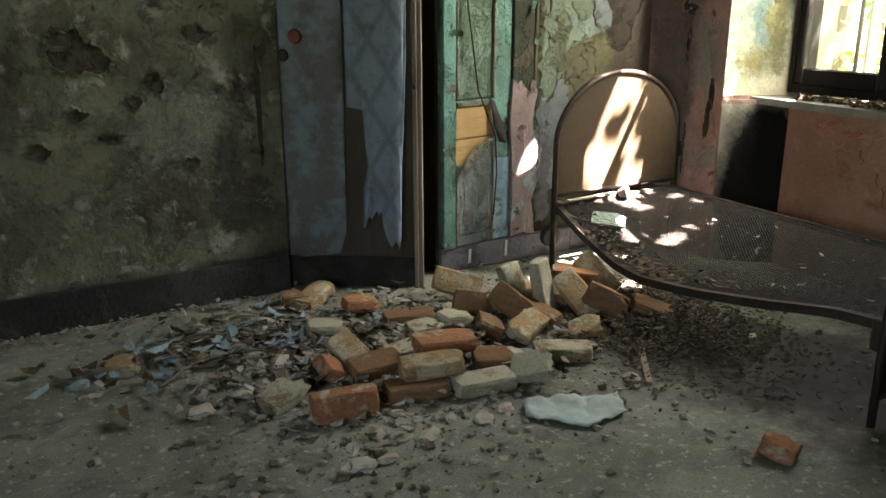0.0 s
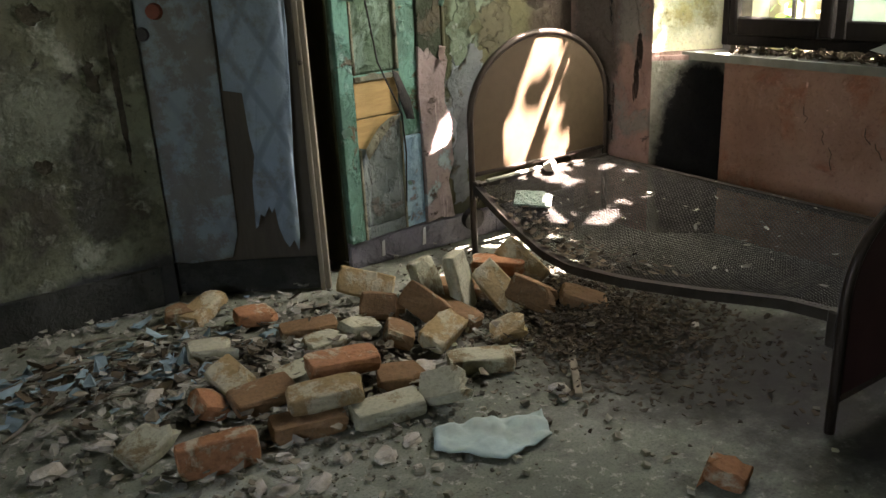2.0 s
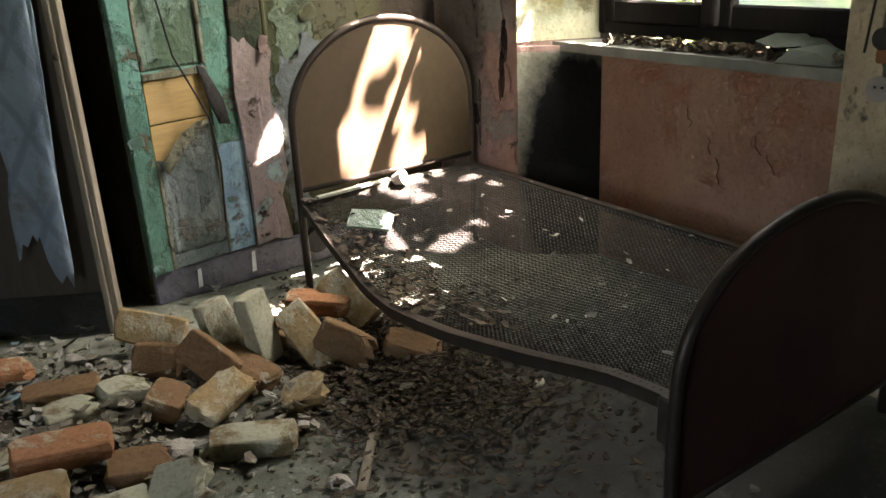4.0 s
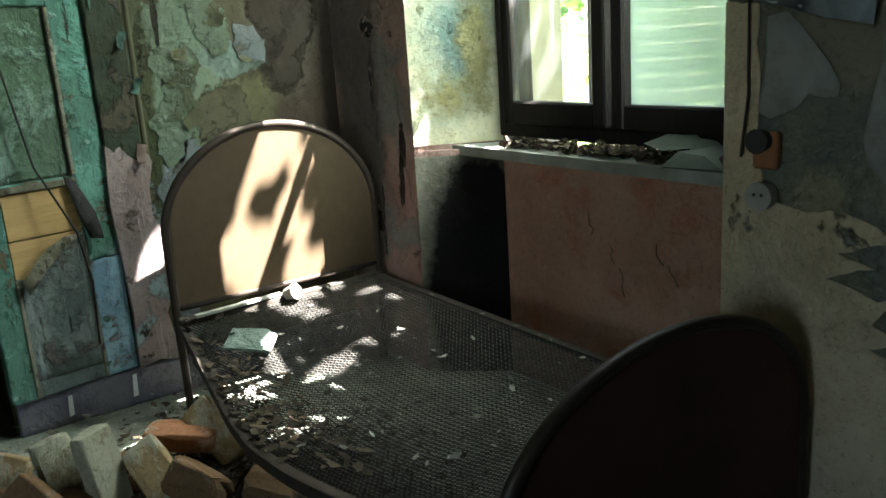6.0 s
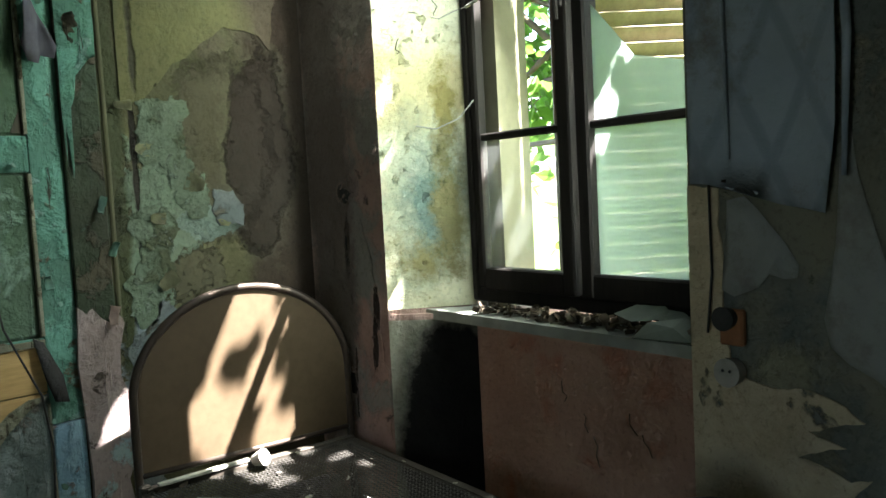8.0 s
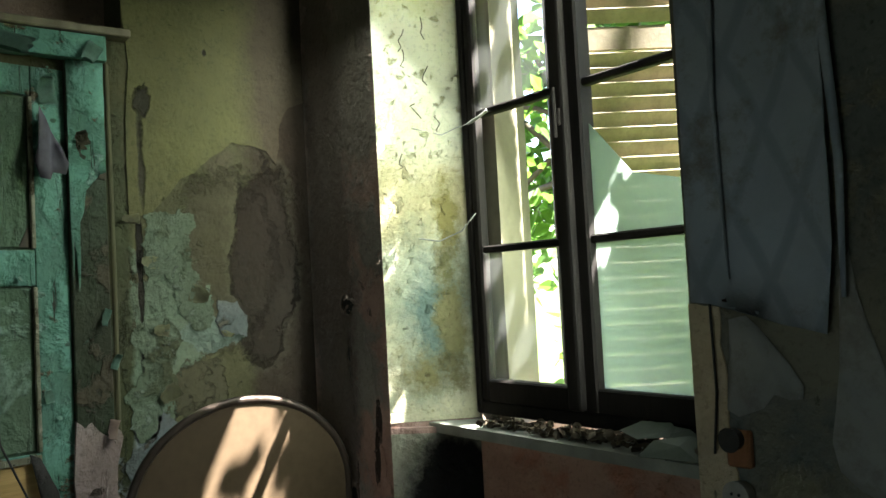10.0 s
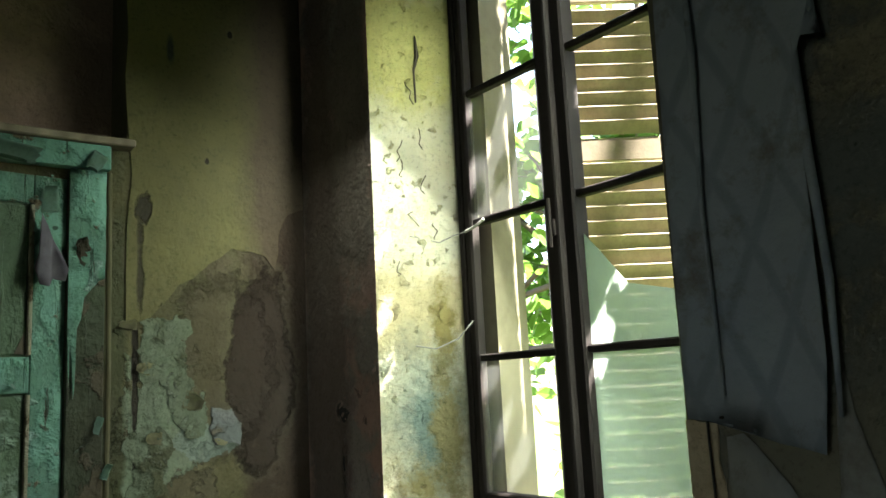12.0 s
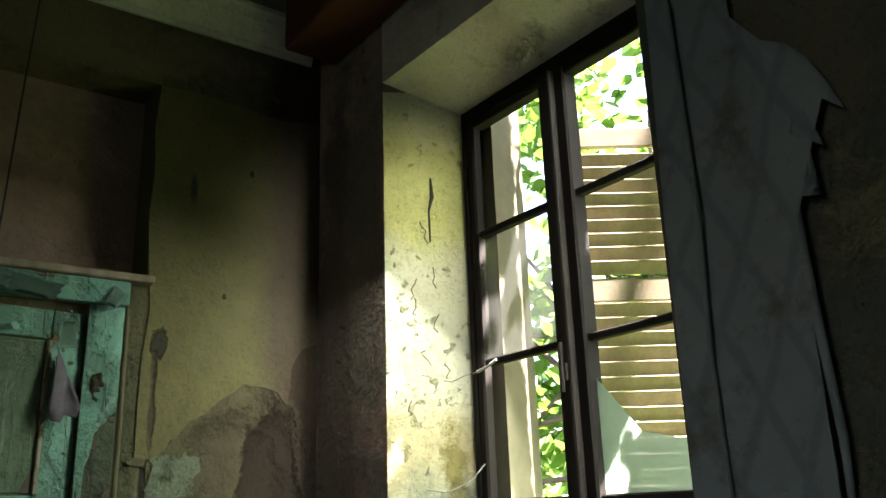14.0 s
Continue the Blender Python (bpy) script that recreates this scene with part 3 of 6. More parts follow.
# soft black patch on the niche's side
nv = Vector((X_N - X_W, 3.05 - 3.29, 0))
nn = Vector((nv.y, -nv.x, 0)).normalized()
NICHE_SIDE = peeling("black_patched_niche_side", (0.50, 0.48, 0.36), (((0.56, 0.54, 0.44), 2.4, 0.50, 0.08),), dirt_amount=0.2, patches=(((3.855, 3.14, 0.36), (0.205, 9, 0.70), (0.022, 0.020, 0.020), 0.3, 0.10, 4, 0.30),))
bm = bmesh.new()
vs = [bm.verts.new(Vector((X_W, 3.29, z)) + nv * d + nn * 0.004) for d, z in ((0.0, 0.0), (1.0, 0.0), (1.0, 0.902), (0.0, 0.902))]
bm.faces.new(vs)
bmesh.ops.solidify(bm, geom=bm.faces[:], thickness=0.003)
bmesh.ops.recalc_face_normals(bm, faces=bm.faces[:])
structure(part("niche_side", bm, NICHE_SIDE), "pale niche side with a soft black patch", "wall")

structure(part("wall_south", box(-2.2, 4.27, -2.4, -2.2, 0, TOP), WALL_LEFT), "plain old plaster wall", "wall")
# west wall with an added, unseen opening for the fill lamp
ww = box(-2.4, -2.2, -2.4, -0.9, 0, TOP)
box(-2.4, -2.2, 0.3, 5.8, 0, TOP, bm=ww)
box(-2.4, -2.2, -0.9, 0.3, 0, 0.95, bm=ww)
box(-2.4, -2.2, -0.9, 0.3, 2.6, TOP, bm=ww)
structure(part("wall_west", ww, WALL_LEFT), "plain old plaster wall", "wall")
structure(part("wall_back_room", box(-2.2, 4.3, 5.6, 5.8, 0, TOP), RECESS), "dark wall of the room beyond", "wall")
structure(part("wall_back_side", box(3.7, 4.3, 4.32, 5.6, 0, TOP), RECESS), "dark wall of the room beyond", "wall")
structure(part("ceiling", box(-2.4, 4.3, -2.4, 5.8, TOP, TOP + 0.15), CEILING), "dim stained plaster ceiling", "ceiling")
# cornice with a rounded profile, and the timber at the ceiling's edge
prof = [(0, 0.0), (-0.02, 0.0), (-0.03, 0.03), (-0.075, 0.06), (-0.11, 0.10), (-0.12, 0.14), (-0.13, 0.15), (-0.13, 0.175), (0, 0.175)]
bm = bmesh.new()
ends = [[bm.verts.new((x, Y_A + dy, 3.75 + dz)) for dy, dz in prof] for x in (-2.1, 3.62)]
for k in range(len(prof)):
    n = (k + 1) % len(prof)
    bm.faces.new((ends[0][k], ends[0][n], ends[1][n], ends[1][k]))
bm.faces.new(ends[0])
bm.faces.new(list(reversed(ends[1])))
bmesh.ops.recalc_face_normals(bm, faces=bm.faces[:])
CORNICE = peeling("pale_cornice", (0.58, 0.60, 0.53), (((0.66, 0.68, 0.61), 3, 0.5, 0.1),), dirt_amount=0.3)
structure(part("cornice", bm, CORNICE), "pale moulded cornice under the ceiling", "cornice")
BEAM = plain("red_brown_timber", (0.10, 0.038, 0.022), 0.7, size=6, stretch=(1, 0.2, 1))
structure(part("ceiling_beam", box(3.40, 3.675, -2.1, 3.72, 3.70, 3.975, 0.01), BEAM), "red-brown timber along the ceiling's edge", "beam")
structure(part("skirting_left", box(-2.2, 1.33, Y_L - 0.022, Y_L - 0.001, 0, 0.19, 0.004), SKIRT_DARK), "black painted skirting with worn edge", "skirting")



def frayed(outline, depth=3, amount=0.16, seed=0):
    """The outline with its sides broken up into ever smaller steps."""
    rnd = random.Random(seed)
    pts = list(outline)
    for _ in range(depth):
        out = []
        for (x0, z0), (x1, z1) in zip(pts, pts[1:] + pts[:1]):
            far = max(1e-4, math.hypot(x1 - x0, z1 - z0))
            d = max(-0.03 / far, min(0.03 / far, rnd.uniform(-amount, amount))) if far < 0.5 else 0.0
            out += [(x0, z0), ((x0 + x1) / 2 - (z1 - z0) * d, (z0 + z1) / 2 + (x1 - x0) * d)]
        pts = out
    return pts


def wall_coat(name, outline, mat, label, m, thick=0.005, depth=3, amount=0.16, seed=0):
    """A coat of plaster or paint, ragged at its edge, lying on a wall."""
    return structure(part(name, slab(frayed(outline, depth, amount, seed), m @ pose(0, -thick, 0), thick - 0.0005), mat), label, "wall coat")


ON_NORTH, ON_LEFT, ON_PIER = pose(0, Y_A, 0), pose(0, Y_L, 0), pose(X_W, 0, 0, 0, 0, -90)
COAT_OLIVE = peeling("olive_top_coat", (0.115, 0.108, 0.045), (((0.134, 0.127, 0.054), 1.4, 0.52, 0.12), ((0.05, 0.045, 0.026), 12.0, 0.69, 0.012)), dirt_amount=0.45, patches=(
    # first patch paints the corner's shade onto the coat, tinted brown
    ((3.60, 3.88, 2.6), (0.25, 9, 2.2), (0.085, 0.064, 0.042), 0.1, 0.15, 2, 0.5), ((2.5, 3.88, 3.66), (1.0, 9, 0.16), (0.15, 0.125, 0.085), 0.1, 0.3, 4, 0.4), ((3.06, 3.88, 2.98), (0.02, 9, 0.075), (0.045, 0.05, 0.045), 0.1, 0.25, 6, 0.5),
    ((2.85, 3.88, 2.2), (0.05, 9, 0.5), (0.062, 0.07, 0.034), 0.1, 0.3, 4, 0.5), ((2.955, 3.88, 2.28), (0.035, 9, 0.06), (0.03, 0.027, 0.018), -2, 0.45, 8, 0.3), ((2.94, 3.88, 2.02), (0.018, 9, 0.22), (0.05, 0.046, 0.03), -1, 0.45, 6, 0.5), ((3.22, 3.88, 2.5), (0.012, 9, 0.018), (0.02, 0.016, 0.012), -2, 0.3, 9, 0.3), ((3.33, 3.88, 3.1), (0.012, 9, 0.018), (0.02, 0.016, 0.012), -2, 0.3, 9, 0.3)))
COAT_MINT = peeling("grey_mint_coat", (0.12, 0.155, 0.105), (((0.15, 0.19, 0.135), 5.0, 0.50, 0.08), ((0.07, 0.078, 0.042), 7.0, 0.58, 0.04), ((0.20, 0.235, 0.19), 12.0, 0.62, 0.03)), dirt_amount=0.5)
COAT_BLUE = peeling("grey_blue_coat", (0.13, 0.15, 0.145), (((0.165, 0.18, 0.18), 5.0, 0.50, 0.08), ((0.10, 0.09, 0.07), 9.0, 0.62, 0.03)), dirt_amount=0.45)
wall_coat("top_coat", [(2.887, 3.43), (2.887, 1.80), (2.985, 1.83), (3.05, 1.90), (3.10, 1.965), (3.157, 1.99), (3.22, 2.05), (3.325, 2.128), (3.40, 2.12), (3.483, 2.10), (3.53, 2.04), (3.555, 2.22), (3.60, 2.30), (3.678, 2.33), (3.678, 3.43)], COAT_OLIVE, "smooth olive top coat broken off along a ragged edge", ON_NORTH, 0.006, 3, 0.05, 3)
wall_coat("mint_coat", [(2.942, 1.815), (3.034, 1.828), (3.149, 1.82), (3.135, 1.75), (3.104, 1.736), (3.128, 1.609), (3.14, 1.494), (3.22, 1.455), (3.212, 1.375), (3.119, 1.358), (3.084, 1.453), (3.06, 1.511), (2.941, 1.597), (2.948, 1.734)], COAT_MINT, "grey-mint scab of older paint on the plaster", ON_NORTH, 0.006, 4, 0.30, 5)
wall_coat("mint_coat", [(2.90, 1.36), (2.98, 1.40), (3.06, 1.354), (3.085, 1.309), (3.046, 1.211), (3.055, 1.152), (3.0, 1.04), (2.979, 0.97), (2.90, 0.92), (2.86, 0.98), (2.898, 1.166)], COAT_MINT, "grey-mint scab of older paint on the plaster", ON_NORTH, 0.005, 4, 0.30, 6)
wall_coat("blue_coat", [(3.236, 1.462), (3.321, 1.451), (3.364, 1.39), (3.356, 1.299), (3.301, 1.31), (3.253, 1.306), (3.222, 1.374)], COAT_BLUE, "grey-blue flake of paint lifting at its lower edge", ON_NORTH, 0.008, 3, 0.14, 7)
wall_coat("blue_coat", [(2.87, 0.90), (2.95, 0.95), (3.02, 1.02), (3.07, 0.98), (3.04, 0.80), (2.98, 0.60), (2.96, 0.40), (2.90, 0.20), (2.85, 0.20), (2.86, 0.5)], COAT_BLUE, "grey-blue paint flaking behind the bedhead", ON_NORTH, 0.005, 4, 0.28, 8)
wall_coat("pier_coat", [(-3.30, 0.42), (-3.30, 0.70), (-3.335, 0.73), (-3.36, 0.86), (-3.40, 0.92), (-3.38, 1.12), (-3.45, 1.30), (-3.50, 1.20), (-3.47, 0.95), (-3.52, 0.72), (-3.58, 0.60), (-3.56, 0.42)], WALL_PINK, "pink distemper left standing on the pier", ON_PIER, 0.006, 3, 0.14, 9)



def hole_rim(outline, mat, label, m, rise=0.014, wide=1.3, seed=0, bare=None):
    """A broken lip of plaster standing round a hole, and the bare ground inside it."""
    rnd = random.Random(seed)
    pts = frayed(outline, 3, 0.25, seed)
    cx, cz = sum(p[0] for p in pts) / len(pts), sum(p[1] for p in pts) / len(pts)
    bm = bmesh.new()
    rings = []
    for x, z in pts:
        k = wide * rnd.uniform(0.95, 1.1)
        h = rise * rnd.uniform(0.6, 1.1)
        rings.append([bm.verts.new(m @ Vector(c)) for c in ((cx + (x - cx) * k, 0.001, cz + (z - cz) * k), (x, -h, z), (cx + (x - cx) * 0.985, -h * 0.3, cz + (z - cz) * 0.985), (cx + (x - cx) * 0.97, 0.001, cz + (z - cz) * 0.97))])
    for r0, r1 in zip(rings, rings[1:] + rings[:1]):
        for a in range(3):
            bm.faces.new((r0[a], r0[a + 1], r1[a + 1], r1[a]))
    bmesh.ops.recalc_face_normals(bm, faces=bm.faces[:])
    structure(part("plaster_lip", bm, mat), label, "wall coat")
    structure(part("hole_ground", slab([(cx + (x - cx) * 0.98, cz + (z - cz) * 0.98) for x, z in pts], m @ pose(0, -0.0025, 0), 0.002), bare), "bare brown ground in a hole of the plaster", "wall coat")


BARE_PLASTER = peeling("bare_brown_ground", (0.056, 0.047, 0.030), (((0.072, 0.062, 0.040), 8, 0.5, 0.1), ((0.035, 0.026, 0.018), 14, 0.58, 0.04)), dirt_amount=0.5)
hole_rim([(0.375, 1.248), (0.40, 1.31), (0.431, 1.339), (0.499, 1.349), (0.52, 1.315), (0.537, 1.29), (0.60, 1.245), (0.633, 1.214), (0.625, 1.17), (0.591, 1.155), (0.52, 1.17), (0.453, 1.161), (0.40, 1.19)], WALL_LEFT, "broken lip of green plaster round a hole", ON_LEFT, 0.018, 1.22, 41, BARE_PLASTER)
hole_rim([(0.963, 1.327), (1.03, 1.358), (1.105, 1.324), (1.08, 1.29), (1.021, 1.268), (0.98, 1.29)], WALL_LEFT, "broken lip of green plaster round a small hole", ON_LEFT, 0.014, 1.25, 42, BARE_PLASTER)
for k, (x, z, w, h) in enumerate(((0.60, 0.87, 0.07, 0.018), (0.82, 1.10, 0.03, 0.05), (0.72, 1.02, 0.03, 0.03), (0.47, 0.98, 0.05, 0.02), (0.95, 0.72, 0.04, 0.03), (0.30, 0.83, 0.05, 0.03), (1.20, 1.05, 0.03, 0.07))):
    hole_rim([(x - w, z), (x - w * 0.5, z + h), (x + w * 0.4, z + h * 0.8), (x + w, z + h * 0.1), (x + w * 0.5, z - h), (x - w * 0.6, z - h * 0.7)], WALL_LEFT, "small blister in the green plaster", ON_LEFT, 0.012, 1.5, 50 + k, BARE_PLASTER)
for k, pts in enumerate(([(-3.61, 1.40), (-3.58, 1.445), (-3.54, 1.43), (-3.50, 1.41), (-3.53, 1.39), (-3.58, 1.375)], [(-3.395, 0.94), (-3.375, 0.93), (-3.37, 0.85), (-3.36, 0.74), (-3.385, 0.70), (-3.40, 0.76), (-3.39, 0.85)], [(-3.60, 0.66), (-3.55, 0.67), (-3.545, 0.61), (-3.58, 0.55), (-3.61, 0.58)], [(-3.57, 1.30), (-3.555, 1.29), (-3.56, 1.12), (-3.575, 1.05), (-3.585, 1.15)])):
    hole_rim(pts, WALL_PINK, "broken lip of pink plaster round a hole", ON_PIER, 0.010, 1.4, 70 + k, SOOT)

# ---------------------------------------------------------------- garden outside
structure(part("ground", box(4.3, 60, -40, 40, -0.6, -0.5), GRASS), "grass outside the window", "ground")


def leaf_cloud(rnd, centre, radius, count, size, verts, faces):
    for _ in range(count):
        d = Vector((rnd.gauss(0, 1), rnd.gauss(0, 1), rnd.gauss(0, 1))).normalized() * rnd.random() ** 0.5
        p = Vector(centre) + Vector((d.x * radius[0], d.y * radius[1], d.z * radius[2]))
        leaf(rnd, p, size * rnd.uniform(0.6, 1.3), verts, faces)


def leaf(rnd, p, s, verts, faces, turn=None):
    q = turn or Euler((rnd.uniform(-1.2, 1.2), rnd.uniform(-1.2, 1.2), rnd.uniform(0, 6.28))).to_matrix()
    shape = ((0, -0.5, 0), (0.30, -0.25, 0.05), (0.34, 0.08, 0.06), (0, 0.55, -0.04), (-0.34, 0.08, 0.06), (-0.30, -0.25, 0.05))
    k = len(verts)
    verts.extend(tuple(p + q @ (Vector(c) * s)) for c in shape)
    faces.append((k, k + 1, k + 2, k + 3))
    faces.append((k, k + 3, k + 4, k + 5))


def tree(name, foot, height, clumps, seed, label):
    rnd = random.Random(seed)
    t = thing(name, label, "tree")
    bm = bmesh.new()
    x, y = foot
    trunk = [(x, y, -0.5), (x + 0.05, y + 0.04, height * 0.35), (x - 0.04, y + 0.1, height * 0.7), (x, y + 0.05, height)]
    tube(trunk, [0.14, 0.11, 0.08, 0.03], 9, bm)
    for c, r, n, s in clumps:
        a = Vector(trunk[1]).lerp(Vector(trunk[2]), rnd.random())
        tube([a, a.lerp(Vector(c), 0.5) + Vector((0, 0, 0.15)), c], [0.05, 0.03, 0.008], 6, bm)
    for c, r, n, s in clumps:
        for _ in range(5):
            d = Vector((rnd.uniform(-1, 1) * r[0], rnd.uniform(-1, 1) * r[1], rnd.uniform(-1, 1) * r[2]))
            tube([Vector(c) - d * 0.3, Vector(c) + d * 0.6 + Vector((0, 0, 0.03)), Vector(c) + d * 1.2], [0.010, 0.007, 0.003], 5, bm)
    part("trunk", bm, BARK, t, smooth=True)
    verts, faces = [], []
    for c, r, n, s in clumps:
        leaf_cloud(rnd, c, r, n, s, verts, faces)
    crown = raw("crown", verts, faces, LEAF, t)
    return t


S = SUN_DIR
def sunward(p, d):
    return tuple(Vector(p) + S * d)


def aim(y, z):
    """A place on a branch between the sun and the opening at (y, z)."""
    return sunward((4.27, y, z), 4.6)


# gaps left in the added leaf screen to shape the sun patches: place on the headboard's plane, half height, half width
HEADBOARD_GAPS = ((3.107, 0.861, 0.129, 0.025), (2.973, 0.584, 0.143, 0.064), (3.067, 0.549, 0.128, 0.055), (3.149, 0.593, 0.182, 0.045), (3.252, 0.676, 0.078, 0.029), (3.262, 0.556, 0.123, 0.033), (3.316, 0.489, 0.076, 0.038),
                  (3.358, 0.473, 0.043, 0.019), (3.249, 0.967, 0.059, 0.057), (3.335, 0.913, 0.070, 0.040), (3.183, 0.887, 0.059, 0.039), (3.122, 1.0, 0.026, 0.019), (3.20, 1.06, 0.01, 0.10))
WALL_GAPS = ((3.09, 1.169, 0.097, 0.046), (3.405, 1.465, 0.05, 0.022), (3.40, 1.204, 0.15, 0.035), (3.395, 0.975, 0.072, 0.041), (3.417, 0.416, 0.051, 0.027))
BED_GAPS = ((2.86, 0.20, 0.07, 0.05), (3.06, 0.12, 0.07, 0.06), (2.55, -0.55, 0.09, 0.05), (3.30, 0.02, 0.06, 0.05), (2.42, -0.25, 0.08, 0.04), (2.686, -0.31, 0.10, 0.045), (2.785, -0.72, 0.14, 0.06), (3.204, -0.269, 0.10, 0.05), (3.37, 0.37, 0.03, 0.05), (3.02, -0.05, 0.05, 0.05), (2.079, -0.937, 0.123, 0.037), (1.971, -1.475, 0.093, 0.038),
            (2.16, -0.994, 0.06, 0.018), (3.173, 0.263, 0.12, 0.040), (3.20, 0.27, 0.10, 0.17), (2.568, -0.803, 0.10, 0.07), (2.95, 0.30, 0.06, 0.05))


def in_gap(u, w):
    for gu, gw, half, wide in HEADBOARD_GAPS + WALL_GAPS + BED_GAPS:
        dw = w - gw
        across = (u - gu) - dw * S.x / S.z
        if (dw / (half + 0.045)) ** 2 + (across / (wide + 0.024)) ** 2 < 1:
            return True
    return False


# unseen tree added on the sun's side to carry the leaf screen
garden = tree("screen_tree", (7.6, -0.6), 5.2, [
    (aim(3.14, 2.95), (0.20, 0.20, 0.26), 22, 0.12),
    ((7.8, -1.2, 4.8), (1.2, 1.2, 0.8), 250, 0.16),
], 5, "unseen leafy tree added outside the window to dapple the sun")
# leaves set out of view across the sun's path, open only at the gaps
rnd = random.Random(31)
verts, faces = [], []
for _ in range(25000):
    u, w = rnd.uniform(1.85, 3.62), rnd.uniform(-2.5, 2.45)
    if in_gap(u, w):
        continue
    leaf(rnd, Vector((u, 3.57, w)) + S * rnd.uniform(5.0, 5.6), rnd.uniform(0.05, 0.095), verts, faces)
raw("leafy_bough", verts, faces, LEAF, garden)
far = []
rnd = random.Random(8)
for k in range(40):
    far.append(((9.5 + rnd.uniform(-1.5, 3.0), 6.0 + rnd.uniform(-3.0, 6.0), rnd.uniform(0.8, 8.5)), (1.1, 1.1, 0.9), 170, 0.28))
tree("background_tree", (9.2, 6.5), 5.5, far, 9, "bright green trees across the garden")

# ---------------------------------------------------------------- window
win = thing("window_1", "dark wooden casement window with dirty broken panes", "window")
win["kind"] = "structure"
F0, F1 = 2.03, 3.105
ZB, ZT = 0.965, 3.25
fr = bmesh.new()
box(3.965, 4.045, F1 - 0.035, F1, ZB, ZT, 0.006, fr)
box(3.965, 4.045, 1.802, 1.86, ZB, ZT, 0.006, fr)
box(3.965, 4.045, 1.86, F1 - 0.035, ZT - 0.07, ZT, 0.006, fr)
box(3.965, 4.045, 1.86, F1 - 0.035, ZB, ZB + 0.05, 0.006, fr)
part("window_frame", fr, WINDOW_WOOD, win)
ROWS = (1.10, 1.60, 2.13, 2.66, 3.14)


def sash(name, y0, y1, meeting):
    s = bmesh.new()
    # stiles and rails with a moulded inner edge
    for a, b in ((y0, y0 + (0.05 if meeting == "low" else 0.062)), (y1 - (0.042 if meeting == "low" else 0.075), y1)):
        box(3.966 if a > 3.0 else 3.945, 4.015, a, b, ZB + 0.052, ZT - 0.072, 0.008, s)
    box(3.95, 4.01, y0 + 0.062, y1 - 0.062, ZB + 0.052, ROWS[0], 0.006, s)
    box(3.95, 4.01, y0 + 0.062, y1 - 0.062, ROWS[-1], ZT - 0.072, 0.006, s)
    ob = part(name, s, WINDOW_WOOD, win)
    for z in ROWS[1:-1]:
        part("glazing_bar", box(3.958, 3.998, y0 + 0.06, y1 - 0.06, z - 0.014, z + 0.014, 0.006), WINDOW_WOOD, ob)
    return ob


MEET = 2.522
sash("sash", MEET, F1 - 0.037, "low")
sash("sash", 1.862, MEET - 0.003, "high")
part("meeting_strip", box(3.915, 3.95, MEET - 0.03, MEET + 0.035, ZB + 0.06, ZT - 0.08, 0.012, seg=2), WINDOW_WOOD, win)
latch = tube([(3.90, MEET, 1.95), (3.90, MEET, 2.12)], 0.008, 8)
box(3.905, 3.945, MEET - 0.015, MEET + 0.015, 1.99, 2.05, 0.004, latch)
part("window_bolt", latch, WINDOW_WOOD, win, "rusty iron bolt")


def pane(y0, y1, z0, z1, mat, outline=None):
    bm = bmesh.new()
    pts = outline or [(y0, z0), (y1, z0), (y1, z1), (y0, z1)]
    f = [bm.verts.new((3.982, y, z)) for y, z in pts]
    g = [bm.verts.new((3.985, y, z)) for y, z in pts]
    bm.faces.new(f)
    bm.faces.new(list(reversed(g)))
    for k in range(len(pts)):
        n = (k + 1) % len(pts)
        bm.faces.new((f[n], f[k], g[k], g[n]))
    bmesh.ops.recalc_face_normals(bm, faces=bm.faces[:])
    ob = part("pane", bm, mat, win)
    ob.visible_shadow = False
    return ob


RY0, RY1 = 1.92, MEET - 0.078
pane(RY0, RY1, ROWS[0], ROWS[1], GLASS_DUSTY)
pane(0, 0, 0, 0, GLASS_DUSTY, [(RY0, 1.60), (RY1, 1.60), (RY1, 1.99), (2.36, 1.90), (2.27, 1.80), (RY0, 1.72)])
pane(MEET + 0.055, F1 - 0.085, ROWS[0], ROWS[1], GLASS)
pane(MEET + 0.055, F1 - 0.085, ROWS[2], ROWS[3], GLASS)
structure(part("window_sill", prism([(3.81, 1.866), (3.99, 1.866), (3.99, 3.10), (X_N - 0.02, 3.14), (3.81, 3.245)], 0.903, 0.94), SILL), "dusty pale window sill with worn front edge", "window sill")

# louvred shutter standing open outside
hinge, tip = Vector((4.36, 2.93, 0)), Vector((4.80, 2.62, 0))
sh_m = Matrix.Translation(hinge) @ Matrix.Rotation(math.atan2(tip.y - hinge.y, tip.x - hinge.x), 4, "Z")
shutter = thing("shutter", "cream louvred shutter standing half open in the sun", "shutter", at=sh_m)
SW, SZ0, SZ1 = 0.56, 0.85, 3.20
for x0, x1 in ((0, 0.06), (SW - 0.06, SW)):
    part("stile", box(x0, x1, -0.018, 0.018, SZ0, SZ1, 0.004), SHUTTER, shutter)
for z0, z1 in ((SZ0, SZ0 + 0.12), (2.40, 2.50), (SZ1 - 0.09, SZ1)):
    part("rail", box(0.06, SW - 0.06, -0.016, 0.016, z0, z1, 0.004), SHUTTER, shutter)
slat = box(0.055, SW - 0.055, -0.034, 0.034, -0.004, 0.004, 0.002)
slat_me = bpy.data.meshes.new("slat")
slat.to_mesh(slat_me)
slat.free()
slat_me.materials.append(SHUTTER)
z = SZ0 + 0.15
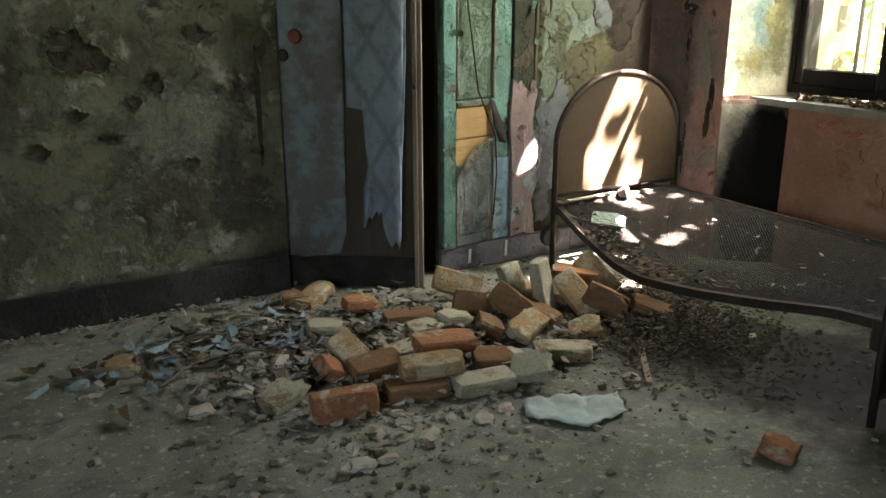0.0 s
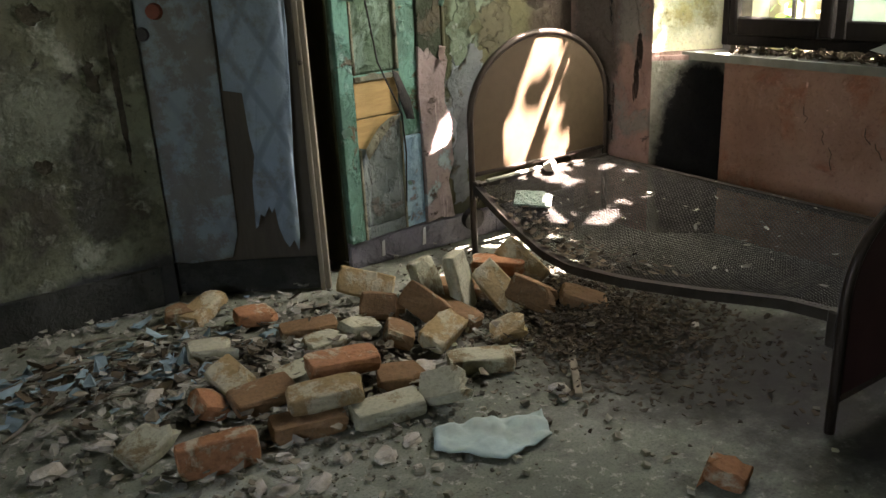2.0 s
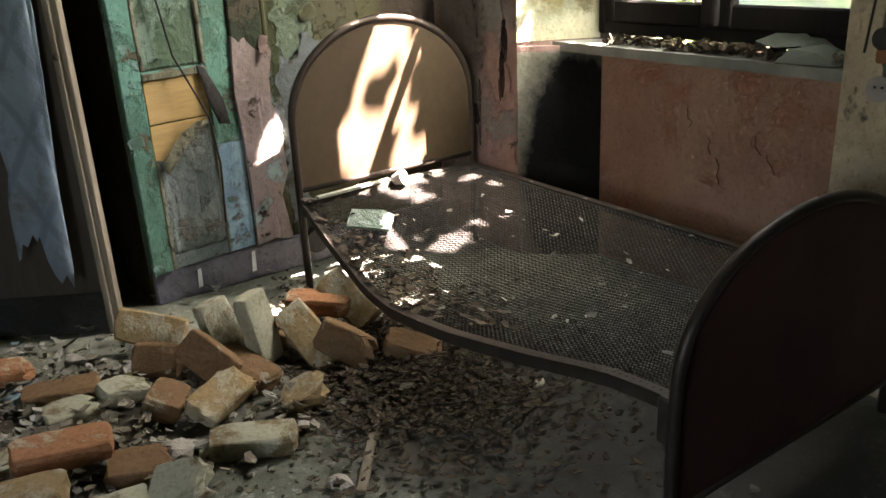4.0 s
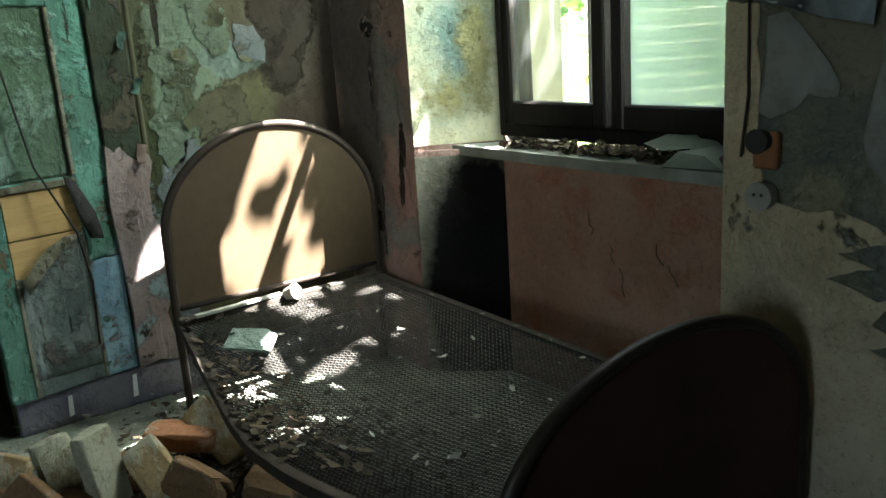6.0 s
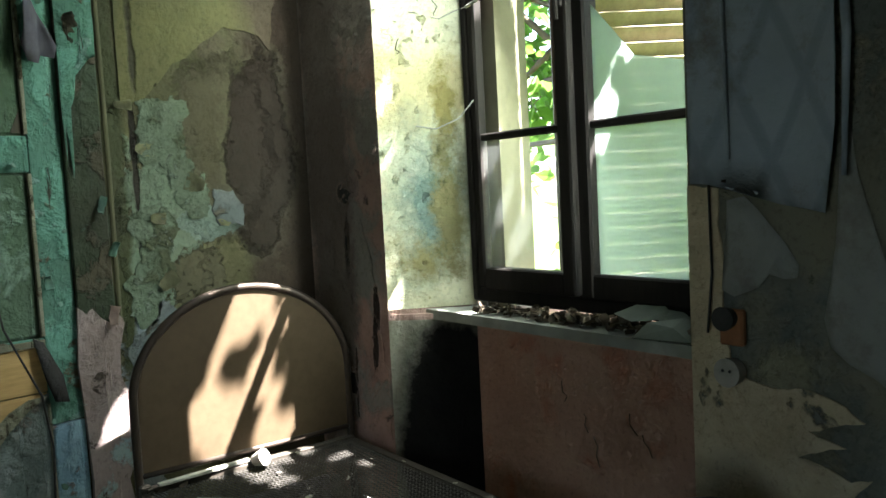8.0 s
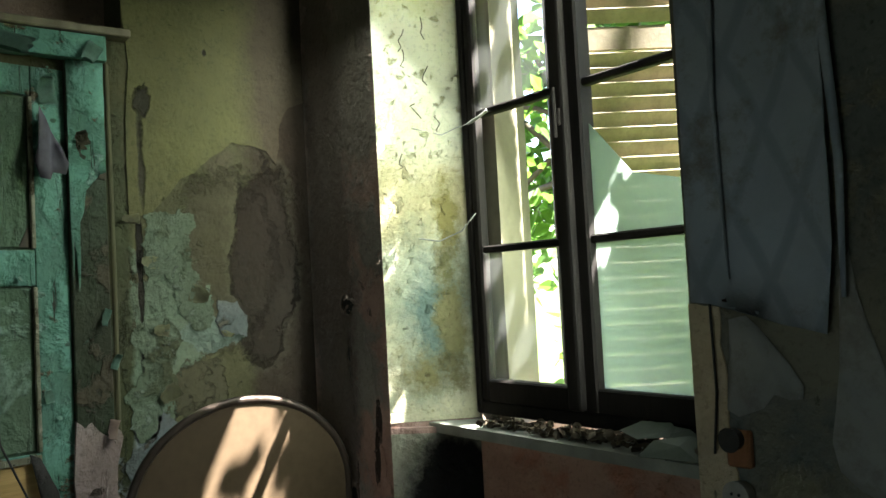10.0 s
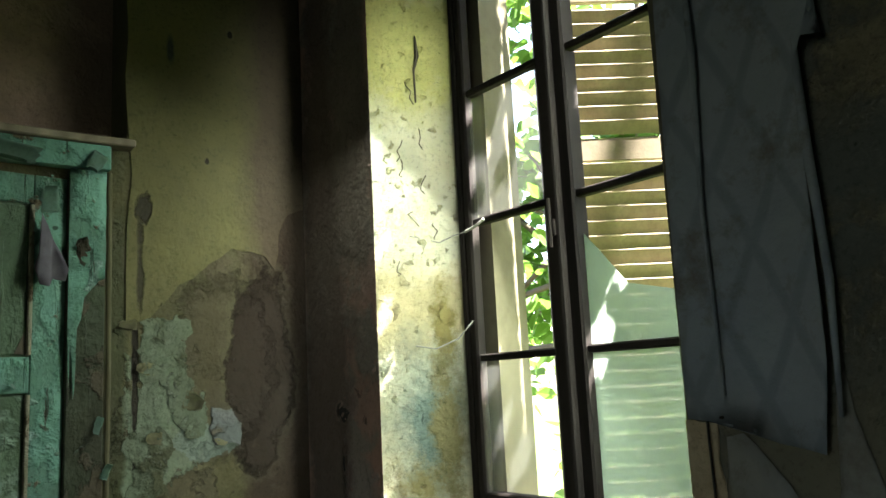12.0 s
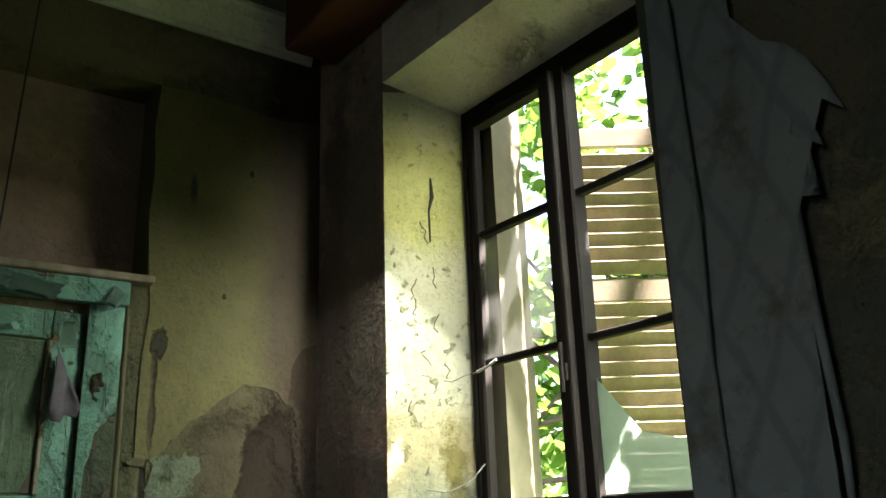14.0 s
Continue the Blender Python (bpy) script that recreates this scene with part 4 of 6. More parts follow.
while z < SZ1 - 0.10:
    if not 2.37 < z < 2.53:
        ob = new("slat", slat_me)
        ob.parent = shutter
        ob.matrix_local = pose(0, 0, z, -52 + 4 * math.sin(z * 40), 0, 0)
    z += 0.062
bar = tube([(4.33, 2.96, 0.9), (4.33, 2.96, 3.2)], 0.013, 8)
tagged(part("iron_bar", bar, IRON), "rusty iron bar upright outside the window", "bar")
# ivy along the wall outside
rnd = random.Random(21)
iv, ifc = [], []
for k in range(150):
    z = rnd.uniform(0.9, 3.4)
    p = Vector((4.42 + rnd.uniform(-0.05, 0.5), 3.12 + rnd.uniform(-0.14, 0.25), z))
    leaf(rnd, p, rnd.uniform(0.05, 0.11), iv, ifc)
tagged(raw("ivy", iv, ifc, LEAF), "bright green ivy leaves outside the window", "ivy", kind="stuff")

# ---------------------------------------------------------------- papered door standing ajar
d0, d1 = Vector((1.39, 4.09, 0)), Vector((2.0, 3.705, 0))
door_turn = math.atan2(d1.y - d0.y, d1.x - d0.x)
DW = (d1 - d0).length
papered = thing("papered_door", "papered door ajar, its blue diamond wallpaper torn", "door", at=Matrix.Translation(d0) @ Matrix.Rotation(door_turn, 4, "Z"))
part("leaf", box(0, DW - 0.035, 0.004, 0.042, 0.012, 2.33, 0.003), BARE_DARK, papered, "dark rotten boards")
edge = box(DW - 0.034, DW - 0.012, -0.012, 0.05, 0.0, 2.33, 0.005, seg=2)
box(DW - 0.011, DW + 0.012, 0.0, 0.05, 0.0, 2.33, 0.005, edge, 2)
part("edge_strip", edge, TRIM_WOOD, papered, "worn moulded wooden edge")
part("kick_board", box(0.0, DW - 0.036, -0.006, 0.003, 0.012, 0.17, 0.002), SKIRT_DARK, papered)


def paper_sheet(name, outline, parent, mat, lift=0.008, curl=None, seed=0):
    """A paper sheet on the plane y = 0, its outline (x, z) filled by a fine grid; curl(x, z) pulls it off the wall."""
    bm = bmesh.new()
    vs = [bm.verts.new((x, 0, z)) for x, z in outline]
    f = bm.faces.new(vs)
    bmesh.ops.triangulate(bm, faces=[f])
    bmesh.ops.subdivide_edges(bm, edges=[e for e in bm.edges if e.calc_length() > 0.25], cuts=3, use_grid_fill=True)
    bmesh.ops.triangulate(bm, faces=bm.faces[:])
    bmesh.ops.subdivide_edges(bm, edges=[e for e in bm.edges if e.calc_length() > 0.10], cuts=2, use_grid_fill=True)
    bmesh.ops.triangulate(bm, faces=bm.faces[:])
    for v in bm.verts:
        x, z = v.co.x, v.co.z
        w = 0.006 * noise.noise(Vector((x * 6, seed, z * 5)))
        v.co.y = -lift - abs(w) - (curl(x, z) if curl else 0.0)
    bmesh.ops.recalc_face_normals(bm, faces=bm.faces[:])
    if bm.faces[0].normal.y > 0:
        bmesh.ops.reverse_faces(bm, faces=bm.faces[:])
    ob = part(name, bm, mat, parent)
    so = ob.modifiers.new("thickness", "SOLIDIFY")
    so.thickness, so.offset = 0.0015, 1.0
    for p in ob.data.polygons:
        p.use_smooth = True
    return ob


right_strip = [(0.36, 2.31), (0.36, 0.95), (0.47, 0.93), (0.475, 0.86), (0.45, 0.76), (0.462, 0.66), (0.44, 0.55), (0.43, 0.33), (0.445, 0.345), (0.46, 0.40), (0.475, 0.385), (0.50, 0.43), (0.51, 0.40), (0.525, 0.425), (0.535, 0.33), (0.555, 0.27), (0.575, 0.24), (0.60, 0.275), (0.615, 0.22), (0.625, 0.29), (0.632, 0.6), (0.66, 1.2), (0.67, 2.31)]
left_strip = [(0.0, 2.31), (0.0, 0.17), (0.05, 0.18), (0.11, 0.17), (0.17, 0.19), (0.23, 0.18), (0.30, 0.19), (0.335, 0.30), (0.325, 0.46), (0.335, 0.60), (0.33, 0.80), (0.345, 0.93), (0.352, 2.31)]
paper_sheet("paper_strip", right_strip, papered, PAPER, 0.012, lambda x, z: (0.055 * max(0, (x - 0.36) / 0.23) ** 1.5 if x < 0.59 else 0.055 * (1 - ((x - 0.59) / 0.085) ** 2)) * (0.75 + 0.25 * math.sin(4 * z)) + 0.05 * max(0, 0.9 - z) * max(0, 1 - abs(x - 0.45) / 0.06), 1)
paper_sheet("paper_strip", left_strip, papered, PAPER_ROTTEN, 0.009, None, 2)
bm = bmesh.new()
bmesh.ops.create_cone(bm, cap_ends=True, segments=20, radius1=0.035, radius2=0.03, depth=0.03, matrix=pose(0.12, -0.025, 1.29, 90, 0, 0))
part("switch_disc", bm, RED_DISC, papered, "rust-red round plate")
bm = bmesh.new()
bmesh.ops.create_cone(bm, cap_ends=True, segments=20, radius1=0.030, radius2=0.026, depth=0.02, matrix=pose(0.055, -0.02, 1.20, 90, 0, 0))
part("lock_hole", bm, CABLE, papered, "dark round lock hole")
bm = bmesh.new()
bmesh.ops.create_uvsphere(bm, u_segments=12, v_segments=8, radius=0.012, matrix=pose(DW - 0.02, -0.02, 1.05))
part("knob", bm, RAIL_IRON, papered, smooth=True)

# ---------------------------------------------------------------- green panelled door with torn lining
EDGE_PAINT = plain("olive_cream_edge", (0.105, 0.10, 0.055), 0.8, size=9, stretch=(1, 1, 0.3), second=(0.06, 0.055, 0.032))
VIOLET_BACK = plain("violet_grey_paint_back", (0.085, 0.08, 0.095), 0.85, size=8, second=(0.045, 0.042, 0.048))
g0, g1 = Vector((2.19, 3.80, 0)), Vector((2.66, 3.872, 0))
green = thing("green_door", "mint-green panelled door, peeling, one panel torn to bare wood", "door", at=Matrix.Translation(g0) @ Matrix.Rotation(math.atan2(g1.y - g0.y, g1.x - g0.x), 4, "Z"))
GW = (g1 - g0).length
part("core", box(0.0, GW, 0.012, 0.045, 0.15, 2.36, 0.002), GREEN_DARK, green)
part("stile", box(0.0, 0.085, -0.008, 0.03, 0.15, 2.36, 0.006, seg=2), GREEN_PAINT, green)
part("stile", box(0.355, GW - 0.001, -0.008, 0.03, 0.62, 2.36, 0.006, seg=2), GREEN_PAINT, green)
part("stile", box(0.355, GW - 0.001, -0.009, 0.03, 0.15, 0.615, 0.006, seg=2), BLUE_PAINT, green, "blue painted lower stile")
for z0, z1, mat in ((2.25, 2.36, GREEN_PAINT), (1.55, 1.68, GREEN_PAINT), (0.915, 0.945, GREEN_PAINT), (0.15, 0.21, GREY_PANEL)):
    part("rail", box(0.086, 0.354, -0.004, 0.03, z0, z1, 0.005, seg=2), mat, green)
part("panel", box(0.095, 0.345, 0.002, 0.02, 1.685, 2.245, 0.008), GREEN_DARK, green)
part("panel", box(0.095, 0.345, 0.002, 0.02, 0.95, 1.545, 0.008), GREEN_DARK, green)
part("board", box(0.088, 0.352, 0.000, 0.02, 0.745, 0.912, 0.003), RAW_WOOD, green, "bare yellow board")
part("board", box(0.088, 0.352, 0.003, 0.02, 0.55, 0.741, 0.003), RAW_WOOD, green, "bare yellow board")
CREAM = peeling("cream_moulding_paint", (0.20, 0.19, 0.125), (((0.25, 0.24, 0.17), 5.0, 0.5, 0.05), ((0.10, 0.08, 0.05), 10.0, 0.60, 0.02)), dirt_amount=0.5, grain=0.3)
for x0, x1, z0, z1 in ((0.084, 0.098, 0.95, 1.545), (0.343, 0.357, 0.95, 1.545), (0.084, 0.098, 1.685, 2.245), (0.343, 0.357, 1.685, 2.245), (0.084, 0.098, 0.15, 0.60), (0.343, 0.354, 0.15, 0.70)):
    part("moulding", box(x0, x1, -0.013, 0.01, z0, z1, 0.004, seg=2), CREAM, green, "cream flaking moulding")
part("ledge_rail", box(0.086, 0.354, -0.014, 0.01, 0.915, 0.94, 0.004, seg=2), CREAM, green, "cream flaking moulding")
paper_sheet("torn_corner", [(0.10, 0.60), (0.115, 0.55), (0.15, 0.58), (0.20, 0.635), (0.27, 0.695), (0.335, 0.735), (0.27, 0.735), (0.20, 0.70), (0.15, 0.655)], green, CREAM, 0.03, lambda x, z: 0.06 * max(0, 0.66 - z), 6)
tear = [(0.088, 0.212), (0.352, 0.212), (0.352, 0.74), (0.335, 0.735), (0.30, 0.71), (0.26, 0.70), (0.23, 0.665), (0.19, 0.645), (0.17, 0.60), (0.135, 0.575), (0.12, 0.60), (0.088, 0.61)]
paper_sheet("torn_lining", tear, green, GREY_PANEL, 0.002, lambda x, z: 0.05 * max(0, (z - 0.55) / 0.2) ** 2 * max(0, 1 - abs(x - 0.15) / 0.16), 4)
paper_sheet("hanging_flap", [(0.37, 2.21), (0.40, 2.16), (0.42, 2.12), (0.445, 2.06), (0.467, 2.0), (0.455, 1.955), (0.415, 1.965), (0.40, 1.935), (0.36, 1.94), (0.345, 2.0), (0.36, 2.06), (0.375, 2.13)], green, VIOLET_BACK, 0.010, lambda x, z: 0.10 * max(0, 2.14 - z) + 0.03 * abs(math.sin(30 * x)), 7)
part("bare_corner", slab([(0.30, 1.69), (0.342, 1.688), (0.335, 1.77)], pose(0, -0.001, 0), 0.003), BARE_DARK, green, "dark bare wooden corner")
flap = [(0.31, 0.95), (0.345, 0.93), (0.40, 0.80), (0.41, 0.70), (0.36, 0.71), (0.335, 0.80)]
paper_sheet("hanging_flap", flap, green, SOOT, 0.012, lambda x, z: 0.12 * max(0, 0.95 - z), 5)
structure(part("skirting", box(2.20, 3.10, Y_A - 0.035, Y_A - 0.004, 0.0, 0.145, 0.006), SKIRT), "violet-grey skirting board with chipped paint", "skirting")
structure(part("skirting_far", box(3.10, X_W - 0.001, Y_A - 0.034, Y_A - 0.004, 0.0, 0.14, 0.006), SKIRT), "violet-grey skirting board with chipped paint", "skirting")
for x, z, h in ((2.385, 0.075, 0.085), (2.63, 0.085, 0.095)):
    tagged(part("limewash_streak", slab([(-0.009, -h / 2), (0.010, -h / 2 + 0.005), (0.007, h / 2), (-0.008, h / 2 - 0.004)], pose(x, Y_A - 0.039, z, 0, 4, 0), 0.003), MARK), "white limewash streak on the skirting", "paint mark")
# casing beside the door, and head board above it
STRIP_DARK = peeling("mossy_strip", (0.032, 0.040, 0.024), (((0.055, 0.075, 0.048), 3.0, 0.52, 0.08), ((0.07, 0.06, 0.04), 5.0, 0.58, 0.02), ((0.09, 0.14, 0.11), 5.0, 0.68, 0.02)), dirt_amount=0.5, grain=0.15)
casing = thing("door_casing", "torn casing strip beside the green door", "door casing")
part("lower_strip", slab(frayed([(2.662, 0.147), (2.83, 0.147), (2.832, 0.55), (2.828, 0.96), (2.805, 1.0), (2.775, 0.965), (2.745, 0.99), (2.715, 1.03), (2.69, 1.01), (2.662, 1.04)], 2, 0.12, 23), pose(0, Y_A - 0.034, 0), 0.032), PINK_STRIP, casing, "pink flaking lower casing")
part("upper_strip", box(2.662, 2.80, Y_A - 0.030, Y_A - 0.001, 0.953, 2.40, 0.005), STRIP_DARK, casing, "green flaking upper casing")
part("edge_bead", tube([(2.815, Y_A - 0.02, 0.955), (2.818, Y_A - 0.022, 1.6), (2.814, Y_A - 0.02, 2.40)], 0.010, 8), EDGE_PAINT, casing)
upper_paint = [(2.664, 2.40), (2.664, 1.72), (2.672, 1.56), (2.676, 1.72), (2.683, 1.80), (2.688, 1.52), (2.693, 1.55), (2.698, 1.78), (2.712, 1.82), (2.722, 1.90), (2.738, 1.95), (2.757, 1.985), (2.775, 1.965), (2.798, 1.975), (2.797, 2.15), (2.799, 2.40)]
paper_sheet("paint_skin", upper_paint, casing, GREEN_PAINT, 0.003, lambda x, z: 0.02 * max(0, 2.05 - z) ** 1.5 * (1 if x > 2.70 else 0.2), 31).matrix_local = pose(0, Y_A - 0.031, 0)
part("head_board", box(2.02, 2.81, Y_A - 0.06, Y_A - 0.001, 2.402, 2.50, 0.006, seg=2), GREEN_PAINT, casing)
part("ledge", box(2.0, 2.90, Y_A - 0.075, Y_A + 0.15, 2.503, 2.535, 0.005), TRIM_WOOD, casing, "raw timber ledge")
tagged(part("pipe_hole", tube([(2.93, Y_A - 0.037, 0.12), (2.93, Y_A - 0.075, 0.115)], 0.06, 18), SOOT), "short black pipe end by the skirting", "pipe")
for k, pts in enumerate(([(2.31, 3.80, 2.62), (2.315, 3.79, 2.0), (2.33, 3.80, 1.5), (2.40, 3.79, 1.0), (2.50, 3.77, 0.75), (2.53, 3.80, 0.55), (2.52, 3.81, 0.30)], [(2.36, 3.80, 3.9), (2.33, 3.80, 3.2), (2.31, 3.795, 2.62)])):
    tagged(part("cord", tube(pts, 0.004, 6), CABLE), "thin dark cord hanging down the door", "cord")

FLAKE_GREEN = peeling("grey_green_scab", (0.19, 0.27, 0.21), (((0.25, 0.31, 0.26), 6, 0.5, 0.05),), dirt_amount=0.4)

# ---------------------------------------------------------------- bed
bed = thing("iron_bed", "old iron bedstead with bent rail and bare wire mesh", "bed")
HX0, HX1, HY = 2.755, 3.64, 3.57
FX0, FX1, FY = 2.665, 3.60, 1.588


def arch(x0, x1, y, zs, top, n=28, power=2.0):
    cx, r = (x0 + x1) / 2, (x1 - x0) / 2
    return [(cx - r * math.cos(math.pi * k / n), y, zs + (top - zs) * math.sin(math.pi * k / n) ** (2 / power)) for k in range(n + 1)]


def end_board(name, x0, x1, y, zs, top, base, mat, tube_mat, label, power=2.0):
    pts = [(x0, y, 0.0), (x0, y, zs * 0.5)] + arch(x0, x1, y, zs, top, power=power) + [(x1, y, zs * 0.5), (x1, y, 0.0)]
    ob = part(name, tube(pts, 0.016, 10), tube_mat, bed, smooth=True)
    ins = arch(x0 + 0.012, x1 - 0.012, 0, zs, top - 0.012, power=power)
    sheet = slab([(p[0], p[2]) for p in ins] + [(x1 - 0.012, base), (x0 + 0.012, base)], pose(0, y - 0.004, 0), 0.008)
    part("sheet_panel", sheet, mat, ob, label)
    part("cross_bar", tube([(x0, y, base), (x1, y, base)], 0.012, 8), tube_mat, ob, smooth=True)
    return ob


end_board("headboard", HX0, HX1, HY, 0.70, 1.075, 0.435, HEAD_PANEL, IRON, "tan sheet-metal panel")
end_board("footboard", FX0, FX1 + 0.02, FY, 0.41, 0.75, 0.11, FOOT_PANEL, IRON, "dark oxblood sheet panel", 2.4)
RAILS = ((1.62, 0.385), (1.8, 0.37), (2.10, 0.31), (2.45, 0.25), (2.80, 0.205), (3.0, 0.215), (3.15, 0.25), (3.28, 0.285), (3.42, 0.335), (3.55, 0.392))


def rail_z(y):
    return float(np.interp(y, [r[0] for r in RAILS], [r[1] for r in RAILS]))


def rail_x(y):
    f = (y - FY) / (HY - FY)
    return FX0 + 0.02 + (HX0 - FX0 - 0.03) * f - 0.055 * math.sin(math.pi * min(1, max(0, f))) ** 2


def angle_bar(points, flip):
    """An L-shaped bar: an upright flange and a flat one."""
    bm = bmesh.new()
    for dx0, dx1, dz0, dz1 in ((0.0, 0.004, -0.032, 0.004), (0.0, 0.034, 0.0, 0.004)):
        rows = []
        for x, y, z in points:
            a, b = (x + flip * dx0, x + flip * dx1)
            rows.append([bm.verts.new(c) for c in ((a, y, z + dz0), (b, y, z + dz0), (b, y, z + dz1), (a, y, z + dz1))])
        for r0, r1 in zip(rows, rows[1:]):
            for k in range(4):
                n = (k + 1) % 4
                bm.faces.new((r0[k], r0[n], r1[n], r1[k]))
        bm.faces.new(rows[0])
        bm.faces.new(rows[-1])
    bmesh.ops.recalc_face_normals(bm, faces=bm.faces[:])
    return bm


ys = [FY + 0.03 + (HY - FY - 0.05) * k / 40 for k in range(41)]
part("side_rail", angle_bar([(rail_x(y), y, rail_z(y)) for y in ys], 1), RAIL_IRON, bed, "bent sagging angle-iron rail")
FARX = lambda y: FX1 - 0.01 + (HX1 - FX1) * (y - FY) / (HY - FY)
part("side_rail", angle_bar([(FARX(y), y, 0.39) for y in ys], -1), RAIL_IRON, bed)
part("end_rail", box(HX0 + 0.01, HX1 - 0.01, HY - 0.05, HY - 0.015, 0.375, 0.40, 0.003), RAIL_IRON, bed)
part("end_rail", box(FX0 + 0.02, FX1 - 0.02, FY + 0.015, FY + 0.05, 0.36, 0.385, 0.003), RAIL_IRON, bed)
part("corner_bracket", box(FX0 - 0.005, FX0 + 0.045, FY + 0.012, FY + 0.05, 0.28, 0.40, 0.006), RAIL_IRON, bed)
part("corner_bracket", box(HX0 - 0.01, HX0 + 0.03, HY - 0.045, HY - 0.014, 0.33, 0.41, 0.006), RAIL_IRON, bed)


def mesh_z(x, y):
    x0, x1 = rail_x(y), FARX(y)
    f = min(1, max(0, (x - x0) / (x1 - x0)))
    s = f * f * (3 - 2 * f)
    return rail_z(y) * (1 - s) + 0.39 * s - 0.05 * math.sin(math.pi * f) * math.sin(math.pi * min(1, max(0, (y - FY) / (HY - FY)))) + 0.003


def wire_net():
    """Interlocked zigzag wires across the bed, each a three-sided strand."""
    verts, faces = [], []
    rows, steps = 185, 118
    for r in range(rows):
        y = FY + 0.05 + (HY - FY - 0.10) * r / (rows - 1)
        x0, x1 = rail_x(y) + 0.01, FARX(y) - 0.01
        ring = []
        for k in range(steps + 1):
            x = x0 + (x1 - x0) * k / steps
            yy = y + (0.006 if (k + r) % 2 else -0.006)
            z = mesh_z(x, yy) + (0.0022 if k % 2 else -0.0022)
            n = len(verts)
            verts.extend(((x, yy + 0.0017, z), (x + 0.0015, yy - 0.001, z + 0.0015), (x - 0.0015, yy - 0.001, z - 0.0015)))
            if k:
                for a in range(3):
                    b = (a + 1) % 3
                    faces.append((n - 3 + a, n - 3 + b, n + b, n + a))
    return verts, faces


tagged(raw("wire_mesh", *wire_net(), WIRE, bed), "dark woven wire bed mesh")

# ---------------------------------------------------------------- bricks
def brick_bmesh(length, seed, broken):
    rnd = random.Random(seed)
    bm = box(-length / 2, length / 2, -0.06, 0.06, -0.032, 0.032)
    bmesh.ops.subdivide_edges(bm, edges=bm.edges[:], cuts=3, use_grid_fill=True)
    for v in bm.verts:
        c = v.co
        outer = (abs(abs(c.x) - length / 2) < 1e-4) + (abs(abs(c.y) - 0.06) < 1e-4) + (abs(abs(c.z) - 0.032) < 1e-4)
        if outer >= 2:
            k = 0.965 - 0.05 * rnd.random() ** 3
            c.x *= 1 - (1 - k) * 0.5
            c.y *= k
            c.z *= 0.5 + 0.5 * k
        if outer == 3:
            c *= 0.94 - 0.10 * rnd.random() ** 2
        if broken and c.x > length / 2 - 0.03:
            c.x -= 0.055 * rnd.random() + 0.25 * c.y
        c += Vector((rnd.uniform(-1, 1), rnd.uniform(-1, 1), rnd.uniform(-1, 1))) * 0.0022
    bmesh.ops.bevel(bm, geom=[e for e in bm.edges if e.calc_face_angle(0) > 0.9], offset=0.004, segments=1, affect="EDGES")
    return bm


def brick(x, y, z, rx, ry, rz, length, mat, label, seed, broken=False):
    ob = part("brick", brick_bmesh(length, seed, broken), mat)
    ob.matrix_world = pose(x, y, z, rx, ry, rz)
    return tagged(ob, label, "brick", "bricks of the rubble heap")


O, B, T, G = BRICK_ORANGE, BRICK_BROWN, BRICK_TAN, BRICK_GREY
LO, LB, LT, LG = "broken orange-red clay brick on the heap", "dark brown clay brick in the rubble heap", "dusty tan clay brick in the rubble heap", "clay brick crusted with pale grey mortar"
NEAR_BRICKS = (
    (1.07, 2.59, 0.060, 90, 0, -12, 0.25, O, LO, False),
    (1.46, 2.64, 0.105, 4, -3, -18, 0.25, T, LT, False),
    (1.38, 2.62, 0.033, 0, 0, -13, 0.25, B, LB, False),
    (1.63, 2.53, 0.035, 0, 0, -8, 0.25, G, LG, False),
    (1.61, 2.80, 0.110, 5, 2, -12, 0.26, O, LO, False),
    (1.33, 2.87, 0.045, 12, 0, 2, 0.23, B, LB, False),
    (1.27, 2.99, 0.070, 20, 25, -70, 0.19, T, "pinkish half brick leaning on the heap", True),
    (1.31, 3.33, 0.045, 0, 5, -12, 0.19, G, LG, True),
    (1.58, 3.54, 0.045, 0, 6, -8, 0.19, O, LO, True),
    (1.42, 3.77, 0.040, 0, -7, 38, 0.25, T, LT, False),
    (1.70, 3.28, 0.034, 0, 0, -15, 0.24, B, LB, False),
    (1.70, 3.12, 0.034, 6, 0, -4, 0.17, G, LG, True),
    (1.86, 3.14, 0.045, 0, 8, 6, 0.15, G, LG, True),
)
HEAP_BRICKS = (
    (2.05, 3.42, 0.100, 62, 14, -35, 0.25, T, LT, False),
    (2.02, 3.22, 0.065, 70, 10, -30, 0.20, B, LB, True),
    (2.22, 3.18, 0.125, 20, 72, -60, 0.24, G, LG, False),
    (2.32, 3.08, 0.145, 10, 78, -52, 0.26, G, "mortared brick standing upright in the heap", False),
    (2.13, 3.06, 0.095, 60, 30, -60, 0.22, B, LB, False),
    (2.09, 2.87, 0.065, 18, -10, 25, 0.22, T, LT, True),
    (2.60, 3.18, 0.120, 0, 4, -40, 0.24, O, LO, False),
    (2.46, 2.98, 0.100, 40, 38, -75, 0.27, T, LT, False),
    (2.70, 3.13, 0.120, 50, 35, -70, 0.25, T, LT, False),
    (2.54, 2.86, 0.090, 72, 20, -55, 0.22, B, LB, True),
    (2.08, 2.61, 0.036, 0, 0, -30, 0.25, G, LG, False),
    (1.83, 2.47, 0.080, 32, -18, -50, 0.19, G, LG, True),
)
